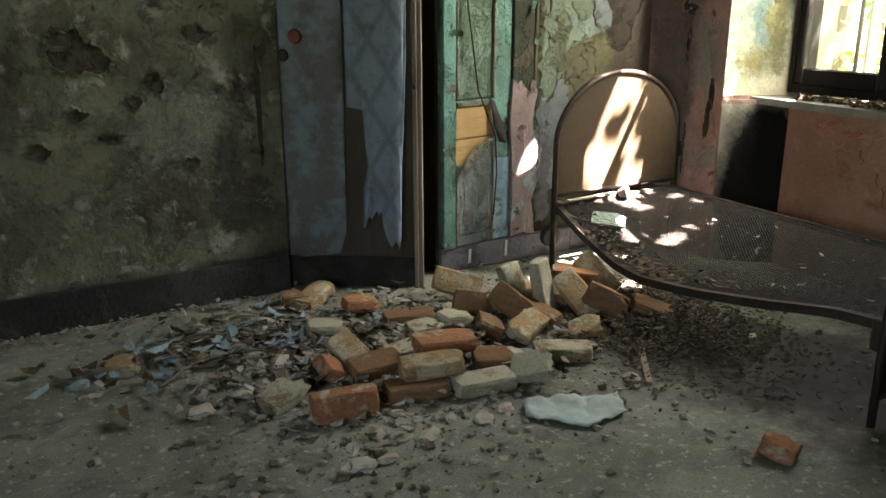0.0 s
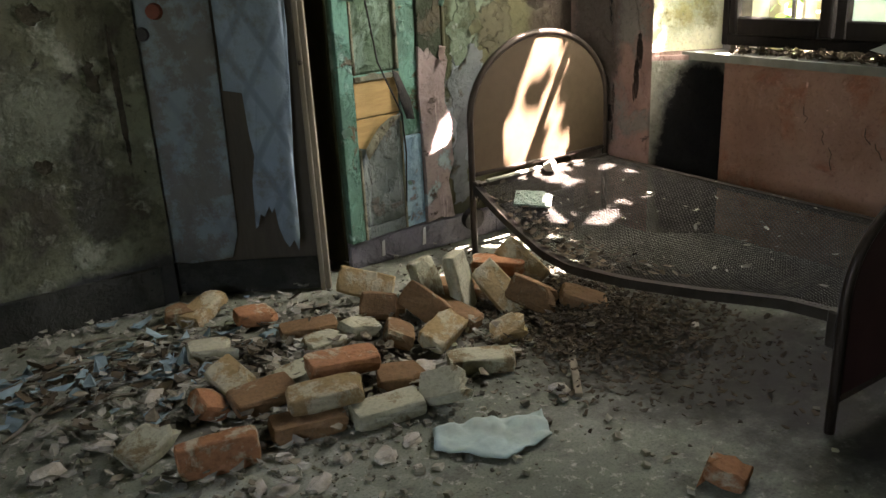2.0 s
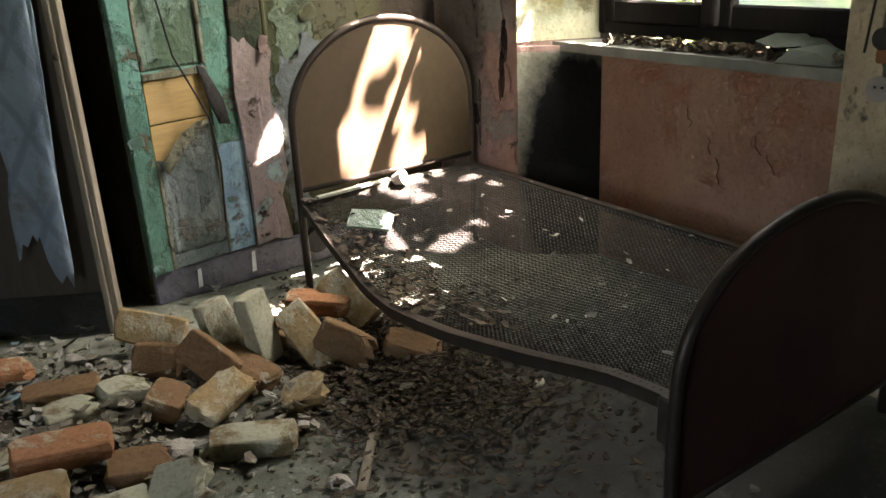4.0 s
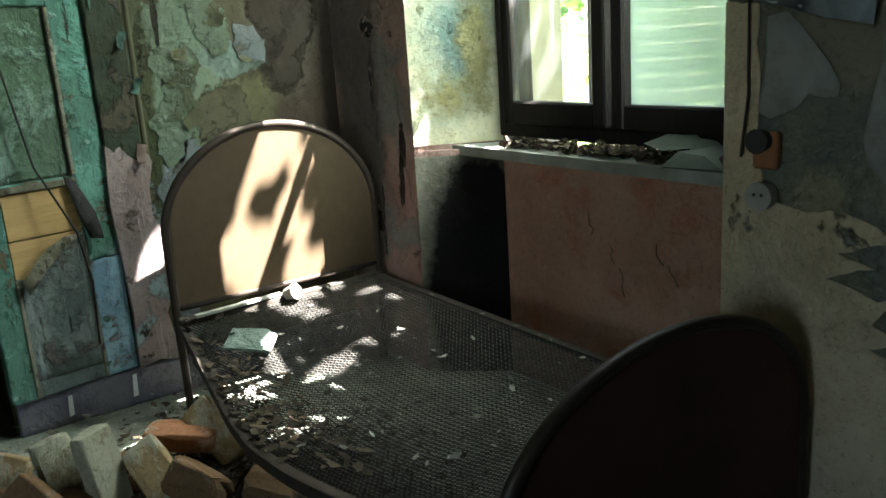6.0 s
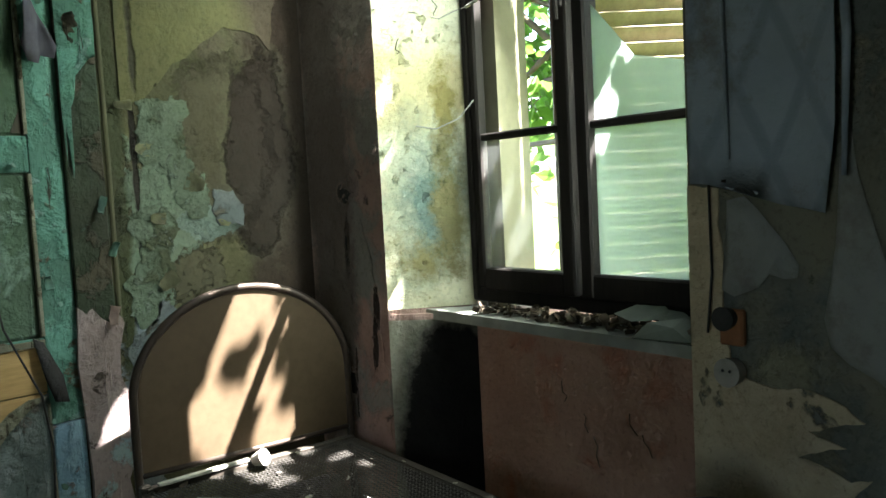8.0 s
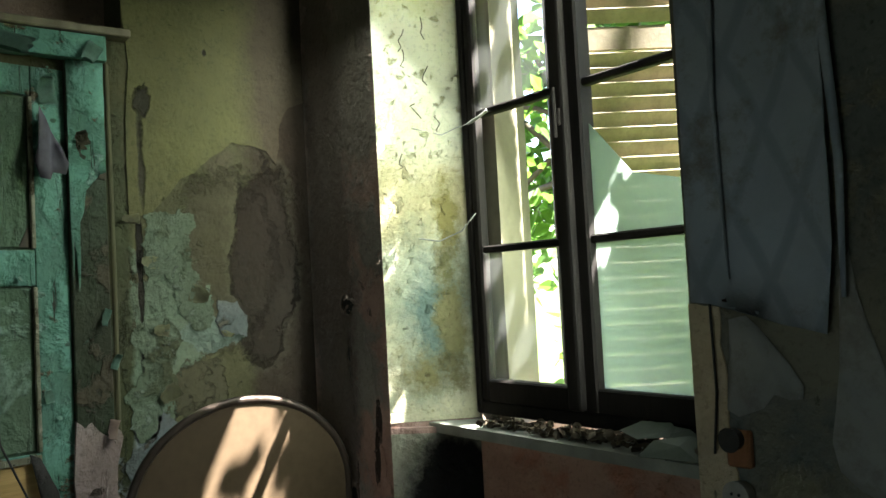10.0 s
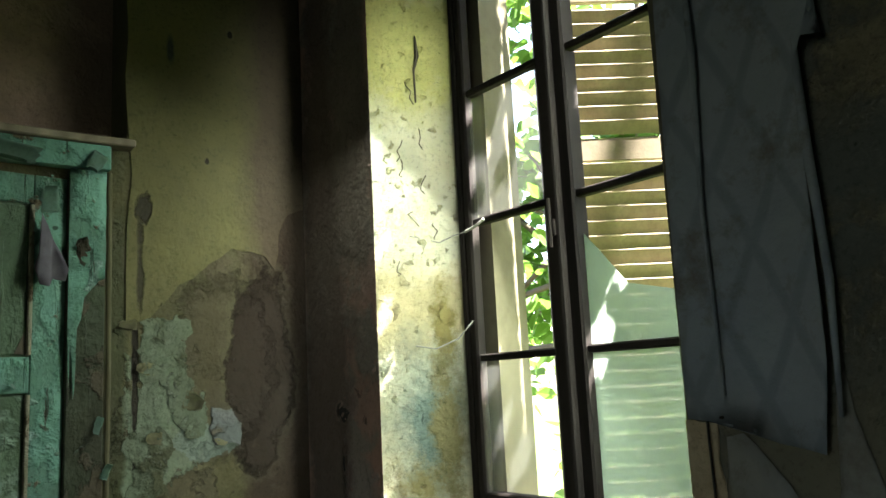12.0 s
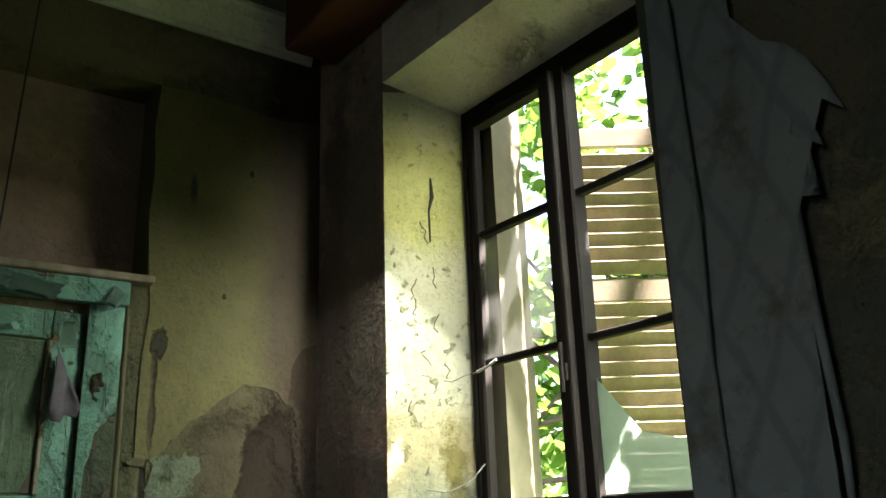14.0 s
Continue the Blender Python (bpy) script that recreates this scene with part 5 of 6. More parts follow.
STRAY_BRICKS = (
    (0.91, 2.80, 0.050, 10, -16, 20, 0.17, G, LG, True),
    (2.22, 1.62, 0.030, 14, 0, 24, 0.10, O, "small chunk of orange brick on the floor", True),
    (0.45, 3.41, 0.026, 0, 0, -23, 0.13, T, LT, True),
    (1.16, 2.92, 0.045, 20, 30, 13, 0.12, O, LO, True),
    (1.33, 3.79, 0.035, 0, 0, -20, 0.13, B, LB, True),
    (1.95, 2.98, 0.050, 25, 8, 60, 0.20, B, LB, False),
    (2.36, 3.24, 0.060, 0, 0, -20, 0.25, B, LB, False),
    (2.23, 3.00, 0.050, 0, 12, -70, 0.24, B, LB, False),
    (2.50, 3.06, 0.045, 0, 0, -60, 0.25, B, LB, False),
    (2.32, 2.74, 0.045, 18, -24, -40, 0.16, T, LT, True),
    (1.78, 2.68, 0.040, 10, 0, -25, 0.18, B, LB, True),
    (1.52, 2.95, 0.034, 0, 0, 8, 0.22, G, LG, False),
    (2.75, 2.78, 0.040, 10, 20, -35, 0.20, B, LB, False),
)
for k, (x, y, z, rx, ry, rz, n, mat, label, br) in enumerate(NEAR_BRICKS + HEAP_BRICKS + STRAY_BRICKS):
    brick(x, y, z, rx, ry, rz, n, mat, label, 100 + k, br)


def chunk(rnd, p, s, verts, faces, flat=0.6):
    """A small broken stone: a jittered, squashed eight-cornered lump."""
    q = Euler((rnd.uniform(-0.4, 0.4), rnd.uniform(-0.4, 0.4), rnd.uniform(0, 6.28))).to_matrix()
    k = len(verts)
    for sx in (-1, 1):
        for sy in (-1, 1):
            for sz in (-1, 1):
                c = Vector((sx * rnd.uniform(0.55, 1.2), sy * rnd.uniform(0.4, 0.95), sz * flat * rnd.uniform(0.5, 1.0))) * s * 0.5
                verts.append(tuple(Vector(p) + q @ c))
    faces.extend(tuple(k + i for i in f) for f in ((0, 1, 3, 2), (4, 6, 7, 5), (0, 4, 5, 1), (2, 3, 7, 6), (0, 2, 6, 4), (1, 5, 7, 3)))


STONE = plain("pale_plaster_lump", (0.42, 0.39, 0.33), 0.95, size=18, second=(0.26, 0.23, 0.18), bump=0.7, depth=0.008)


def stone(x, y, s, flat, seed, mat=STONE):
    rnd = random.Random(seed)
    bm = bmesh.new()
    bmesh.ops.create_icosphere(bm, subdivisions=2, radius=0.5)
    q = Euler((0, 0, rnd.uniform(0, 6.28))).to_matrix()
    for v in bm.verts:
        d = v.co.copy()
        v.co = d * (0.8 + 0.55 * noise.noise(d * 2.2 + Vector((seed, 0, 0))))
        v.co = q @ Vector((v.co.x * s * 1.3, v.co.y * s * 0.85, v.co.z * s * flat))
    low = min(v.co.z for v in bm.verts)
    for v in bm.verts:
        v.co.z = max(v.co.z - low - 0.2 * s * flat, 0.0)
    ob = part("plaster_lump", bm, mat)
    ob.location = (x, y, 0.001)
    return tagged(ob, "broken pale plaster lump on the floor", "rubble", "larger plaster lumps")


NEAR_LUMPS = ((0.63, 2.88, 0.10, 0.6), (0.97, 2.26, 0.12, 0.35), (1.08, 2.25, 0.07, 0.5), (1.17, 2.36, 0.10, 0.3), (1.28, 2.33, 0.10, 0.35), (1.12, 2.42, 0.08, 0.3), (1.25, 2.52, 0.05, 0.7), (1.51, 2.33, 0.09, 0.4), (1.40, 2.40, 0.06, 0.5), (1.62, 2.36, 0.09, 0.3), (1.86, 2.26, 0.07, 0.4), (2.18, 2.30, 0.075, 0.8), (1.02, 3.15, 0.13, 0.5), (1.22, 3.08, 0.10, 0.5), (1.15, 2.75, 0.09, 0.6))
FAR_LUMPS = ((0.80, 2.95, 0.09, 0.5), (1.45, 3.35, 0.14, 0.25), (1.60, 3.00, 0.13, 0.3), (1.48, 3.12, 0.13, 0.35), (1.90, 2.72, 0.11, 0.6), (1.98, 2.66, 0.10, 0.6), (2.25, 2.62, 0.09, 0.5), (1.12, 3.62, 0.10, 0.5), (0.85, 3.70, 0.12, 0.4), (0.62, 3.45, 0.09, 0.5), (2.95, 2.35, 0.05, 0.5), (1.55, 2.22, 0.035, 0.7), (1.32, 2.10, 0.035, 0.6), (1.95, 3.35, 0.10, 0.6), (1.80, 3.55, 0.08, 0.5))
for k, (x, y, s, flat) in enumerate(NEAR_LUMPS + FAR_LUMPS):
    stone(x, y, s, flat, 300 + k)

rnd = random.Random(77)
verts, faces = [], []
for _ in range(2600):
    a = rnd.random()
    if a < 0.6:
        x, y = rnd.gauss(1.55, 0.55), rnd.gauss(2.95, 0.42)
    elif a < 0.8:
        x, y = rnd.gauss(1.2, 0.45), rnd.gauss(2.35, 0.25)
    else:
        x, y = rnd.uniform(-0.6, 3.4), rnd.uniform(0.9, 4.0)
    s = 0.007 + 0.028 * rnd.random() ** 4
    heap = 0.05 * math.exp(-((x - 1.75) / 0.5) ** 2 - ((y - 2.95) / 0.32) ** 2)
    if y < Y_L - 0.05 and not (x > 1.4 and y > 4.2 - 0.1 * x - 0.2):
        chunk(rnd, (x, y, s * 0.2 + heap * rnd.random()), s, verts, faces)
tagged(raw("rubble", verts, faces, RUBBLE), "grey crumbs of brick and mortar on the floor", "rubble", kind="stuff")


def flat_bits(name, mat, count, place, size, label, category, lift=0.0, long=1.0, seed=1):
    rnd = random.Random(seed)
    verts, faces = [], []
    for _ in range(count):
        x, y = place(rnd)
        s = size * rnd.uniform(0.4, 1.5)
        q = Euler((rnd.gauss(0, 0.28), rnd.gauss(0, 0.28), rnd.uniform(0, 6.28))).to_matrix()
        k, n = len(verts), 5
        ring = [(math.cos(a) * rnd.uniform(0.6, 1.1) * long, math.sin(a) * rnd.uniform(0.5, 1.0)) for a in (2 * math.pi * j / n for j in range(n))]
        up = lift * rnd.random() + 0.25 * s
        for h in (0.0, 0.0012):
            verts.extend(tuple(Vector((x, y, max(0.002, up + h) )) + q @ Vector((u * s * 0.5, w * s * 0.5, 0.12 * s * u * u + h))) for u, w in ring)
        faces.append(tuple(k + n + j for j in range(n)))
        faces.append(tuple(k + n - 1 - j for j in range(n)))
        for j in range(n):
            faces.append((k + j, k + (j + 1) % n, k + n + (j + 1) % n, k + n + j))
    return tagged(raw(name, verts, faces, mat), label, category, kind="stuff")


flat_bits("plaster_flakes", FLAKES, 1100, lambda r: (r.gauss(1.35, 0.5), r.gauss(3.2, 0.35)), 0.032, "pale flakes of fallen paint and plaster", "debris", 0.03, 1.5, 3)
flat_bits("blue_flakes", BLUE_FLAKES, 70, lambda r: (r.gauss(0.85, 0.3), r.gauss(3.45, 0.22)), 0.052, "pale blue flakes of torn paper", "debris", 0.02, 1.6, 4)
flat_bits("plaster_shards", SHARD, 310, lambda r: (r.gauss(1.6, 0.36), r.gauss(3.0, 0.24)), 0.04, "larger shards of plaster among the bricks", "debris", 0.05, 1.3, 14)
flat_bits("dark_shards", LITTER, 120, lambda r: (r.gauss(0.95, 0.32), r.gauss(3.45, 0.2)), 0.05, "dark crumbled bits of board on the floor", "debris", 0.02, 1.5, 15)
flat_bits("paper_strips", BLUE_FLAKES, 18, lambda r: (r.gauss(0.85, 0.22), r.gauss(3.55, 0.14)), 0.03, "long pale blue shreds of wallpaper", "debris", 0.03, 3.4, 16)
rnd = random.Random(18)
for k in range(16):
    x, y, a, n = rnd.gauss(0.85, 0.28), rnd.gauss(3.50, 0.16), rnd.uniform(-0.9, 0.7), rnd.uniform(0.10, 0.26)
    twig = tube([(x - n * math.cos(a) / 2, y - n * math.sin(a) / 2, 0.012), (x + rnd.uniform(-0.015, 0.015), y, 0.02 + 0.03 * rnd.random()), (x + n * math.cos(a) / 2, y + n * math.sin(a) / 2, 0.010 + 0.04 * rnd.random())], [0.006, 0.007, 0.004], 6)
    tagged(part("twig", twig, TWIG), "thin dry splinter of wood on the floor", "twig", "splinters by the wall")
flat_bits("leaf_litter", LITTER, 5200, lambda r: (r.gauss(2.68, 0.23), r.gauss(2.74, 0.34)), 0.019, "dark dead leaves and bark under the bed", "debris", 0.035, 1.6, 5)
flat_bits("wall_dust_line", FLAKES, 500, lambda r: (r.uniform(-1.5, 1.3), Y_L - 0.03 - abs(r.gauss(0, 0.06))), 0.02, "crumbs of plaster along the wall's foot", "debris", 0.01, 1.2, 6)


def draped_bits(name, mat, count, cx, cy, sx, sy, size, label, seed):
    rnd = random.Random(seed)
    verts, faces = [], []
    for _ in range(count):
        y = min(HY - 0.06, max(FY + 0.1, rnd.gauss(cy, sy)))
        x = min(FARX(y) - 0.03, max(rail_x(y) + 0.03, rnd.gauss(cx, sx)))
        s = size * rnd.uniform(0.4, 1.4)
        q = Euler((rnd.gauss(0, 0.3), rnd.gauss(0, 0.3), rnd.uniform(0, 6.28))).to_matrix()
        k = len(verts)
        verts.extend(tuple(Vector((x, y, mesh_z(x, y) + 0.006 + 0.2 * s)) + q @ Vector((u * s, w * s * 0.6, 0.15 * s * u * u))) for u, w in ((-0.6, -0.3), (0, -0.5), (0.6, -0.1), (0.5, 0.4), (-0.3, 0.5)))
        faces.append((k, k + 1, k + 2, k + 3, k + 4))
    return tagged(raw(name, verts, faces, mat), label, "debris", kind="stuff")


draped_bits("bed_flakes", FLAKES, 70, 3.15, 2.6, 0.25, 0.45, 0.022, "white paint chips on the bed mesh", 12)
draped_bits("bed_leaves", LITTER, 260, 2.80, 2.95, 0.07, 0.25, 0.035, "dead leaves caught on the sagging mesh", 13)
tagged(part("plaster_slab", slab([(-0.085, -0.05), (0.09, -0.055), (0.095, 0.03), (0.05, 0.06), (-0.08, 0.055)], pose(2.93, 3.33, 0.335, -68, 4, -42), 0.012), FLAKE_GREEN), "pale green plaster slab lying on the bed mesh", "rubble")
bm = bmesh.new()
bmesh.ops.create_cone(bm, cap_ends=True, segments=14, radius1=0.022, radius2=0.034, depth=0.05, matrix=pose(3.19, 3.50, 0.415, 70, 0, 30))
tagged(part("plaster_cup", bm, BAKELITE), "small pinkish white cup lying on the bed", "cup")
tagged(part("lath", box(-0.18, 0.18, -0.012, 0.012, 0, 0.012, 0.002), FLAKES), "plaster-whitened wooden lath at the head of the bed", "wood").matrix_world = pose(2.98, 3.52, 0.405, 0, 0, 4)

BLUE_PAPER = diamond_paper("fallen_blue_paper", (0.20, 0.29, 0.31), (0.12, 0.17, 0.19), (0.19, 0.32))


def floor_paper(x, y, rx, ry, turn, seed, mat, label):
    """A torn piece of wallpaper lying on the floor, buckled a little."""
    bm = bmesh.new()
    outline = frayed(ragged(9, rx, ry, seed, 0.3), 1, 0.2, seed)
    c = bm.verts.new((0, 0, 0.012))
    inner = [bm.verts.new((u * 0.55, w * 0.55, 0.010 + 0.016 * abs(noise.noise(Vector((u * 9, w * 9, seed)))))) for u, w in outline]
    outer = [bm.verts.new((u, w, 0.004 + 0.035 * max(0, noise.noise(Vector((u * 7, w * 7, seed + 3)))))) for u, w in outline]
    for k in range(len(outline)):
        n = (k + 1) % len(outline)
        bm.faces.new((c, inner[k], inner[n]))
        bm.faces.new((inner[k], outer[k], outer[n], inner[n]))
    ob = part("wallpaper_scrap", bm, mat, None, "", True)
    ob.matrix_world = pose(x, y, 0.002, 0, 0, turn)
    so = ob.modifiers.new("thickness", "SOLIDIFY")
    so.thickness = 0.0015
    return tagged(ob, label, "paper", "wallpaper scraps on the floor")


for k, (x, y, rx, ry, turn) in enumerate(((1.13, 3.36, 0.10, 0.07, 20), (0.70, 3.66, 0.15, 0.04, 25), (0.52, 3.58, 0.09, 0.03, 50), (0.27, 3.37, 0.05, 0.04, 0), (0.92, 3.42, 0.14, 0.09, -10), (1.60, 3.42, 0.09, 0.05, 40))):
    floor_paper(x, y, rx, ry, turn, 600 + k, BLUE_PAPER if k != 4 else PAPER_ROTTEN, "torn scrap of pale blue wallpaper on the floor")

stick = part("wooden_stick", box(-0.195, 0.195, -0.014, 0.014, 0, 0.018, 0.003), TRIM_WOOD)
stick.matrix_world = pose(2.33, 2.38, 0.002, 0, 0, 52)
tagged(stick, "short weathered wooden batten on the floor", "wood")
bm = bmesh.new()
sheet_o = [(1.635, 2.25), (1.78, 2.075), (1.97, 2.09), (2.04, 2.22), (1.93, 2.25), (1.86, 2.30), (1.69, 2.345)]
vs = [bm.verts.new((x, y, 0.02)) for x, y in sheet_o]
bm.faces.new(vs)
bmesh.ops.triangulate(bm, faces=bm.faces[:])
bmesh.ops.subdivide_edges(bm, edges=bm.edges[:], cuts=9, use_grid_fill=True)
for v in bm.verts:
    v.co.z = 0.012 + 0.026 * abs(noise.noise(Vector((v.co.x * 9, v.co.y * 9, 0)))) + 0.014 * noise.noise(Vector((v.co.x * 26, v.co.y * 26, 3)))
bmesh.ops.recalc_face_normals(bm, faces=bm.faces[:])
sheet = part("paper_sheet", bm, SHEET, smooth=True)
so = sheet.modifiers.new("thickness", "SOLIDIFY")
so.thickness, so.offset = 0.006, -1
tagged(sheet, "crumpled pale cyan paper on the floor", "paper")

# ---------------------------------------------------------------- wall right of the window
hang = [(0.075, 3.02), (0.32, 2.98), (0.326, 2.84), (0.325, 2.78), (0.41, 2.66), (0.47, 2.62), (0.51, 2.57), (0.545, 2.49), (0.571, 2.41), (0.53, 2.45), (0.473, 2.484), (0.50, 2.40), (0.517, 2.336), (0.45, 2.391), (0.435, 2.36), (0.43, 2.30), (0.475, 2.26), (0.496, 2.225), (0.45, 2.235), (0.425, 2.18), (0.42, 2.07), (0.415, 1.85), (0.415, 1.58), (0.416, 1.52), (0.384, 1.32), (0.33, 1.33), (0.27, 1.34), (0.22, 1.37), (0.174, 1.379), (0.105, 1.391), (0.055, 1.396), (0.055, 1.60), (0.06, 2.3), (0.07, 2.6)]
hanging = thing("hanging_wallpaper", "loose grey diamond wallpaper hanging off the wall", "wallpaper", at=pose(X_W, 1.865, 0, 0, 0, -90))
paper_sheet("sheet", hang, hanging, PAPER_DARK, 0.02, lambda x, z: 0.025 + 0.02 * math.sin(x * 14 + 0.6 * z) + (0.03 if x < 0.02 else 0.0), 9)
part("rolled_edge", tube([(0.425, -0.055, 2.35), (0.43, -0.06, 2.0), (0.44, -0.05, 1.7), (0.432, -0.055, 1.40)], [0.006, 0.012, 0.010, 0.005], 8), PAPER_DARK, hanging, "pale curled edge", True)
part("fold", tube([(0.16, -0.065, 2.9), (0.17, -0.07, 2.3), (0.155, -0.07, 1.9), (0.16, -0.06, 1.45)], [0.004, 0.009, 0.006, 0.003], 6), PAPER_DARK, hanging, "", True)
PAPER_PALE = diamond_paper("pale_torn_paper", (0.22, 0.22, 0.20), (0.16, 0.16, 0.15))
for outline, label in (([(0.40, 1.44), (0.425, 1.50), (0.44, 1.40), (0.50, 1.20), (0.62, 0.98), (0.72, 0.86), (0.60, 0.885), (0.52, 0.93), (0.474, 0.962), (0.42, 0.985), (0.377, 1.019), (0.363, 1.081), (0.375, 1.15), (0.39, 1.25)], "pale strip of torn paper on the wall"), ([(0.12, 1.35), (0.166, 1.36), (0.20, 1.33), (0.27, 1.25), (0.304, 1.199), (0.30, 1.17), (0.268, 1.165), (0.23, 1.175), (0.20, 1.14), (0.137, 1.115), (0.105, 1.13), (0.115, 1.22)], "grey scrap of paper on the wall")):
    tp = paper_sheet("torn_paper", outline, None, PAPER_PALE, 0.008, lambda x, z: 0.02 * (1.4 - z), 10)
    tp.matrix_world = pose(X_W, 1.865, 0, 0, 0, -90)
    tagged(tp, label, "wallpaper")
TAN_WALL = peeling("tan_lower_wall", (0.40, 0.31, 0.20), (((0.45, 0.36, 0.24), 3.0, 0.5, 0.08), ((0.12, 0.12, 0.10), 5.0, 0.64, 0.02)), dirt_amount=0.35)
lower = [(0.0, 0.0), (0.95, 0.0), (0.80, 0.10), (0.66, 0.22), (0.70, 0.33), (0.55, 0.40), (0.60, 0.47), (0.48, 0.52), (0.50, 0.56), (0.40, 0.60), (0.46, 0.635), (0.40, 0.66), (0.457, 0.73), (0.41, 0.715), (0.36, 0.735), (0.287, 0.745), (0.33, 0.765), (0.40, 0.79), (0.36, 0.80), (0.314, 0.812), (0.36, 0.83), (0.443, 0.855), (0.40, 0.885), (0.285, 0.909), (0.22, 0.90), (0.183, 0.907), (0.12, 0.93), (0.095, 1.03), (0.10, 1.2), (0.09, 1.38), (0.0, 1.39)]
structure(part("wall_lower_coat", slab(frayed(lower, 2, 0.07, 17), pose(X_W - 0.006, 1.864, 0, 0, 0, -90), 0.005), TAN_WALL), "tan coat of old paint under the torn paper", "wall paint")
tagged(part("wall_cable", tube([(3.64, 1.72, 3.0), (3.645, 1.715, 2.3), (3.655, 1.77, 1.5), (3.66, 1.79, 1.39), (3.665, 1.79, 1.17), (3.655, 1.80, 1.02)], 0.0035, 6), CABLE), "black cable running down the wall", "cable")
sw = thing("wall_switch", "orange wooden block with old switch and dangling socket", "switch")
part("block", box(X_W - 0.03, X_W - 0.008, 1.70, 1.765, 0.995, 1.085, 0.005), ORANGE_PLASTIC, sw)
bm = bmesh.new()
bmesh.ops.create_cone(bm, cap_ends=True, segments=18, radius1=0.03, radius2=0.024, depth=0.03, matrix=pose(X_W - 0.045, 1.735, 1.065, 0, 90, 0))
part("switch_body", bm, CABLE, sw, "black round switch")
bm = bmesh.new()
bmesh.ops.create_cone(bm, cap_ends=True, segments=20, radius1=0.036, radius2=0.032, depth=0.035, matrix=pose(X_W - 0.03, 1.735, 0.93, 0, 90, 0))
soc = part("socket", bm, BAKELITE, sw, "grey round socket")
for dy in (-0.010, 0.010):
    part("pin_hole", tube([(X_W - 0.0475, 1.735 + dy, 0.935), (X_W - 0.0495, 1.735 + dy, 0.935)], 0.004, 8), CABLE, soc)
hk = tube([(X_W - 0.006, 1.80, 1.43), (X_W - 0.05, 1.80, 1.43), (X_W - 0.05, 1.80, 1.40), (X_W - 0.05, 1.72, 1.398)], 0.005, 6)
tagged(part("wall_hook", hk, IRON), "bent iron hook on the wall", "hook")

# ---------------------------------------------------------------- sill clutter and cobwebs
rnd = random.Random(55)
verts, faces = [], []
for _ in range(420):
    y = rnd.uniform(1.95, 2.95)
    x = rnd.uniform(3.84, 3.945)
    leaf(rnd, Vector((x, y, 0.943 + 0.03 * rnd.random())), rnd.uniform(0.02, 0.05), verts, faces, Euler((rnd.gauss(0, 0.5), rnd.gauss(0, 0.5), rnd.uniform(0, 6.28))).to_matrix())
tagged(raw("sill_litter", verts, faces, LITTER), "dry dead leaves heaped on the window sill", "debris", kind="stuff")
SCRAP = plain("pale_plastic_scrap", (0.085, 0.10, 0.078), 0.6, size=6, second=(0.05, 0.055, 0.045))
for pts, lab in (([(3.80, 2.07, 0.945), (3.93, 1.99, 0.96), (3.935, 2.08, 1.01), (3.93, 2.25, 1.02), (3.925, 2.16, 1.015), (3.87, 2.12, 0.985)], "curled pale plastic scrap on the sill"), ([(3.79, 2.16, 0.945), (3.82, 1.97, 0.946), (3.90, 1.92, 0.96), (3.90, 2.05, 1.0), (3.84, 2.14, 0.985)], "crumpled greenish paper on the sill")):
    bm = bmesh.new()
    vs = [bm.verts.new(p) for p in pts]
    c = bm.verts.new(sum((Vector(p) for p in pts), Vector()) / len(pts) + Vector((-0.01, 0, 0.012)))
    for k in range(len(vs)):
        bm.faces.new((vs[k], vs[(k + 1) % len(vs)], c))
    bmesh.ops.subdivide_edges(bm, edges=bm.edges[:], cuts=2, use_grid_fill=True)
    bmesh.ops.solidify(bm, geom=bm.faces[:], thickness=0.004)
    tagged(part("scrap", bm, SCRAP), lab, "scrap")
webs = thing("cobweb", "dusty cobweb threads across the window reveal", "cobweb")
for pts, r in (([(3.80, 3.20, 1.66), (3.86, 3.15, 1.645), (3.92, 3.08, 1.68), (3.955, 3.03, 1.745)], 0.0028), ([(3.955, 3.05, 2.10), (3.93, 3.10, 2.09), (3.90, 3.15, 2.07), (3.86, 3.185, 2.085), (3.80, 3.21, 2.10)], 0.002), ([(3.955, 3.05, 2.10), (3.95, 2.98, 2.11), (3.955, 2.93, 2.13)], 0.006)):
    part("thread", tube(pts, r, 6), COBWEB, webs)
CRACK = plain("dark_crack", (0.06, 0.05, 0.035), 0.95, bump=0.0)
rnd = random.Random(91)


def crack(pts, r, where):
    tagged(part("crack", tube(pts, r, 5), CRACK), where, "crack")


for d, z in ((0.16, 2.20), (0.12, 2.42), (0.20, 2.55), (0.10, 2.0), (0.22, 2.35), (0.15, 2.75), (0.13, 2.5), (0.24, 2.15)):
    pts, dd, zz = [], d, z
    for _ in range(5):
        pts.append(on_reveal(dd, zz, 0.005))
        dd = min(0.32, max(0.03, dd + rnd.uniform(-0.025, 0.025)))
        zz -= rnd.uniform(0.005, 0.03)
    crack(pts, 0.0021, "dark crack in the limewash of the reveal")
crack([on_reveal(0.20, 2.95, 0.006), on_reveal(0.205, 2.86, 0.006), on_reveal(0.19, 2.80, 0.006), on_reveal(0.192, 2.66, 0.006)], [0.004, 0.010, 0.005, 0.004], "dark hanging crack in the limewash of the reveal")
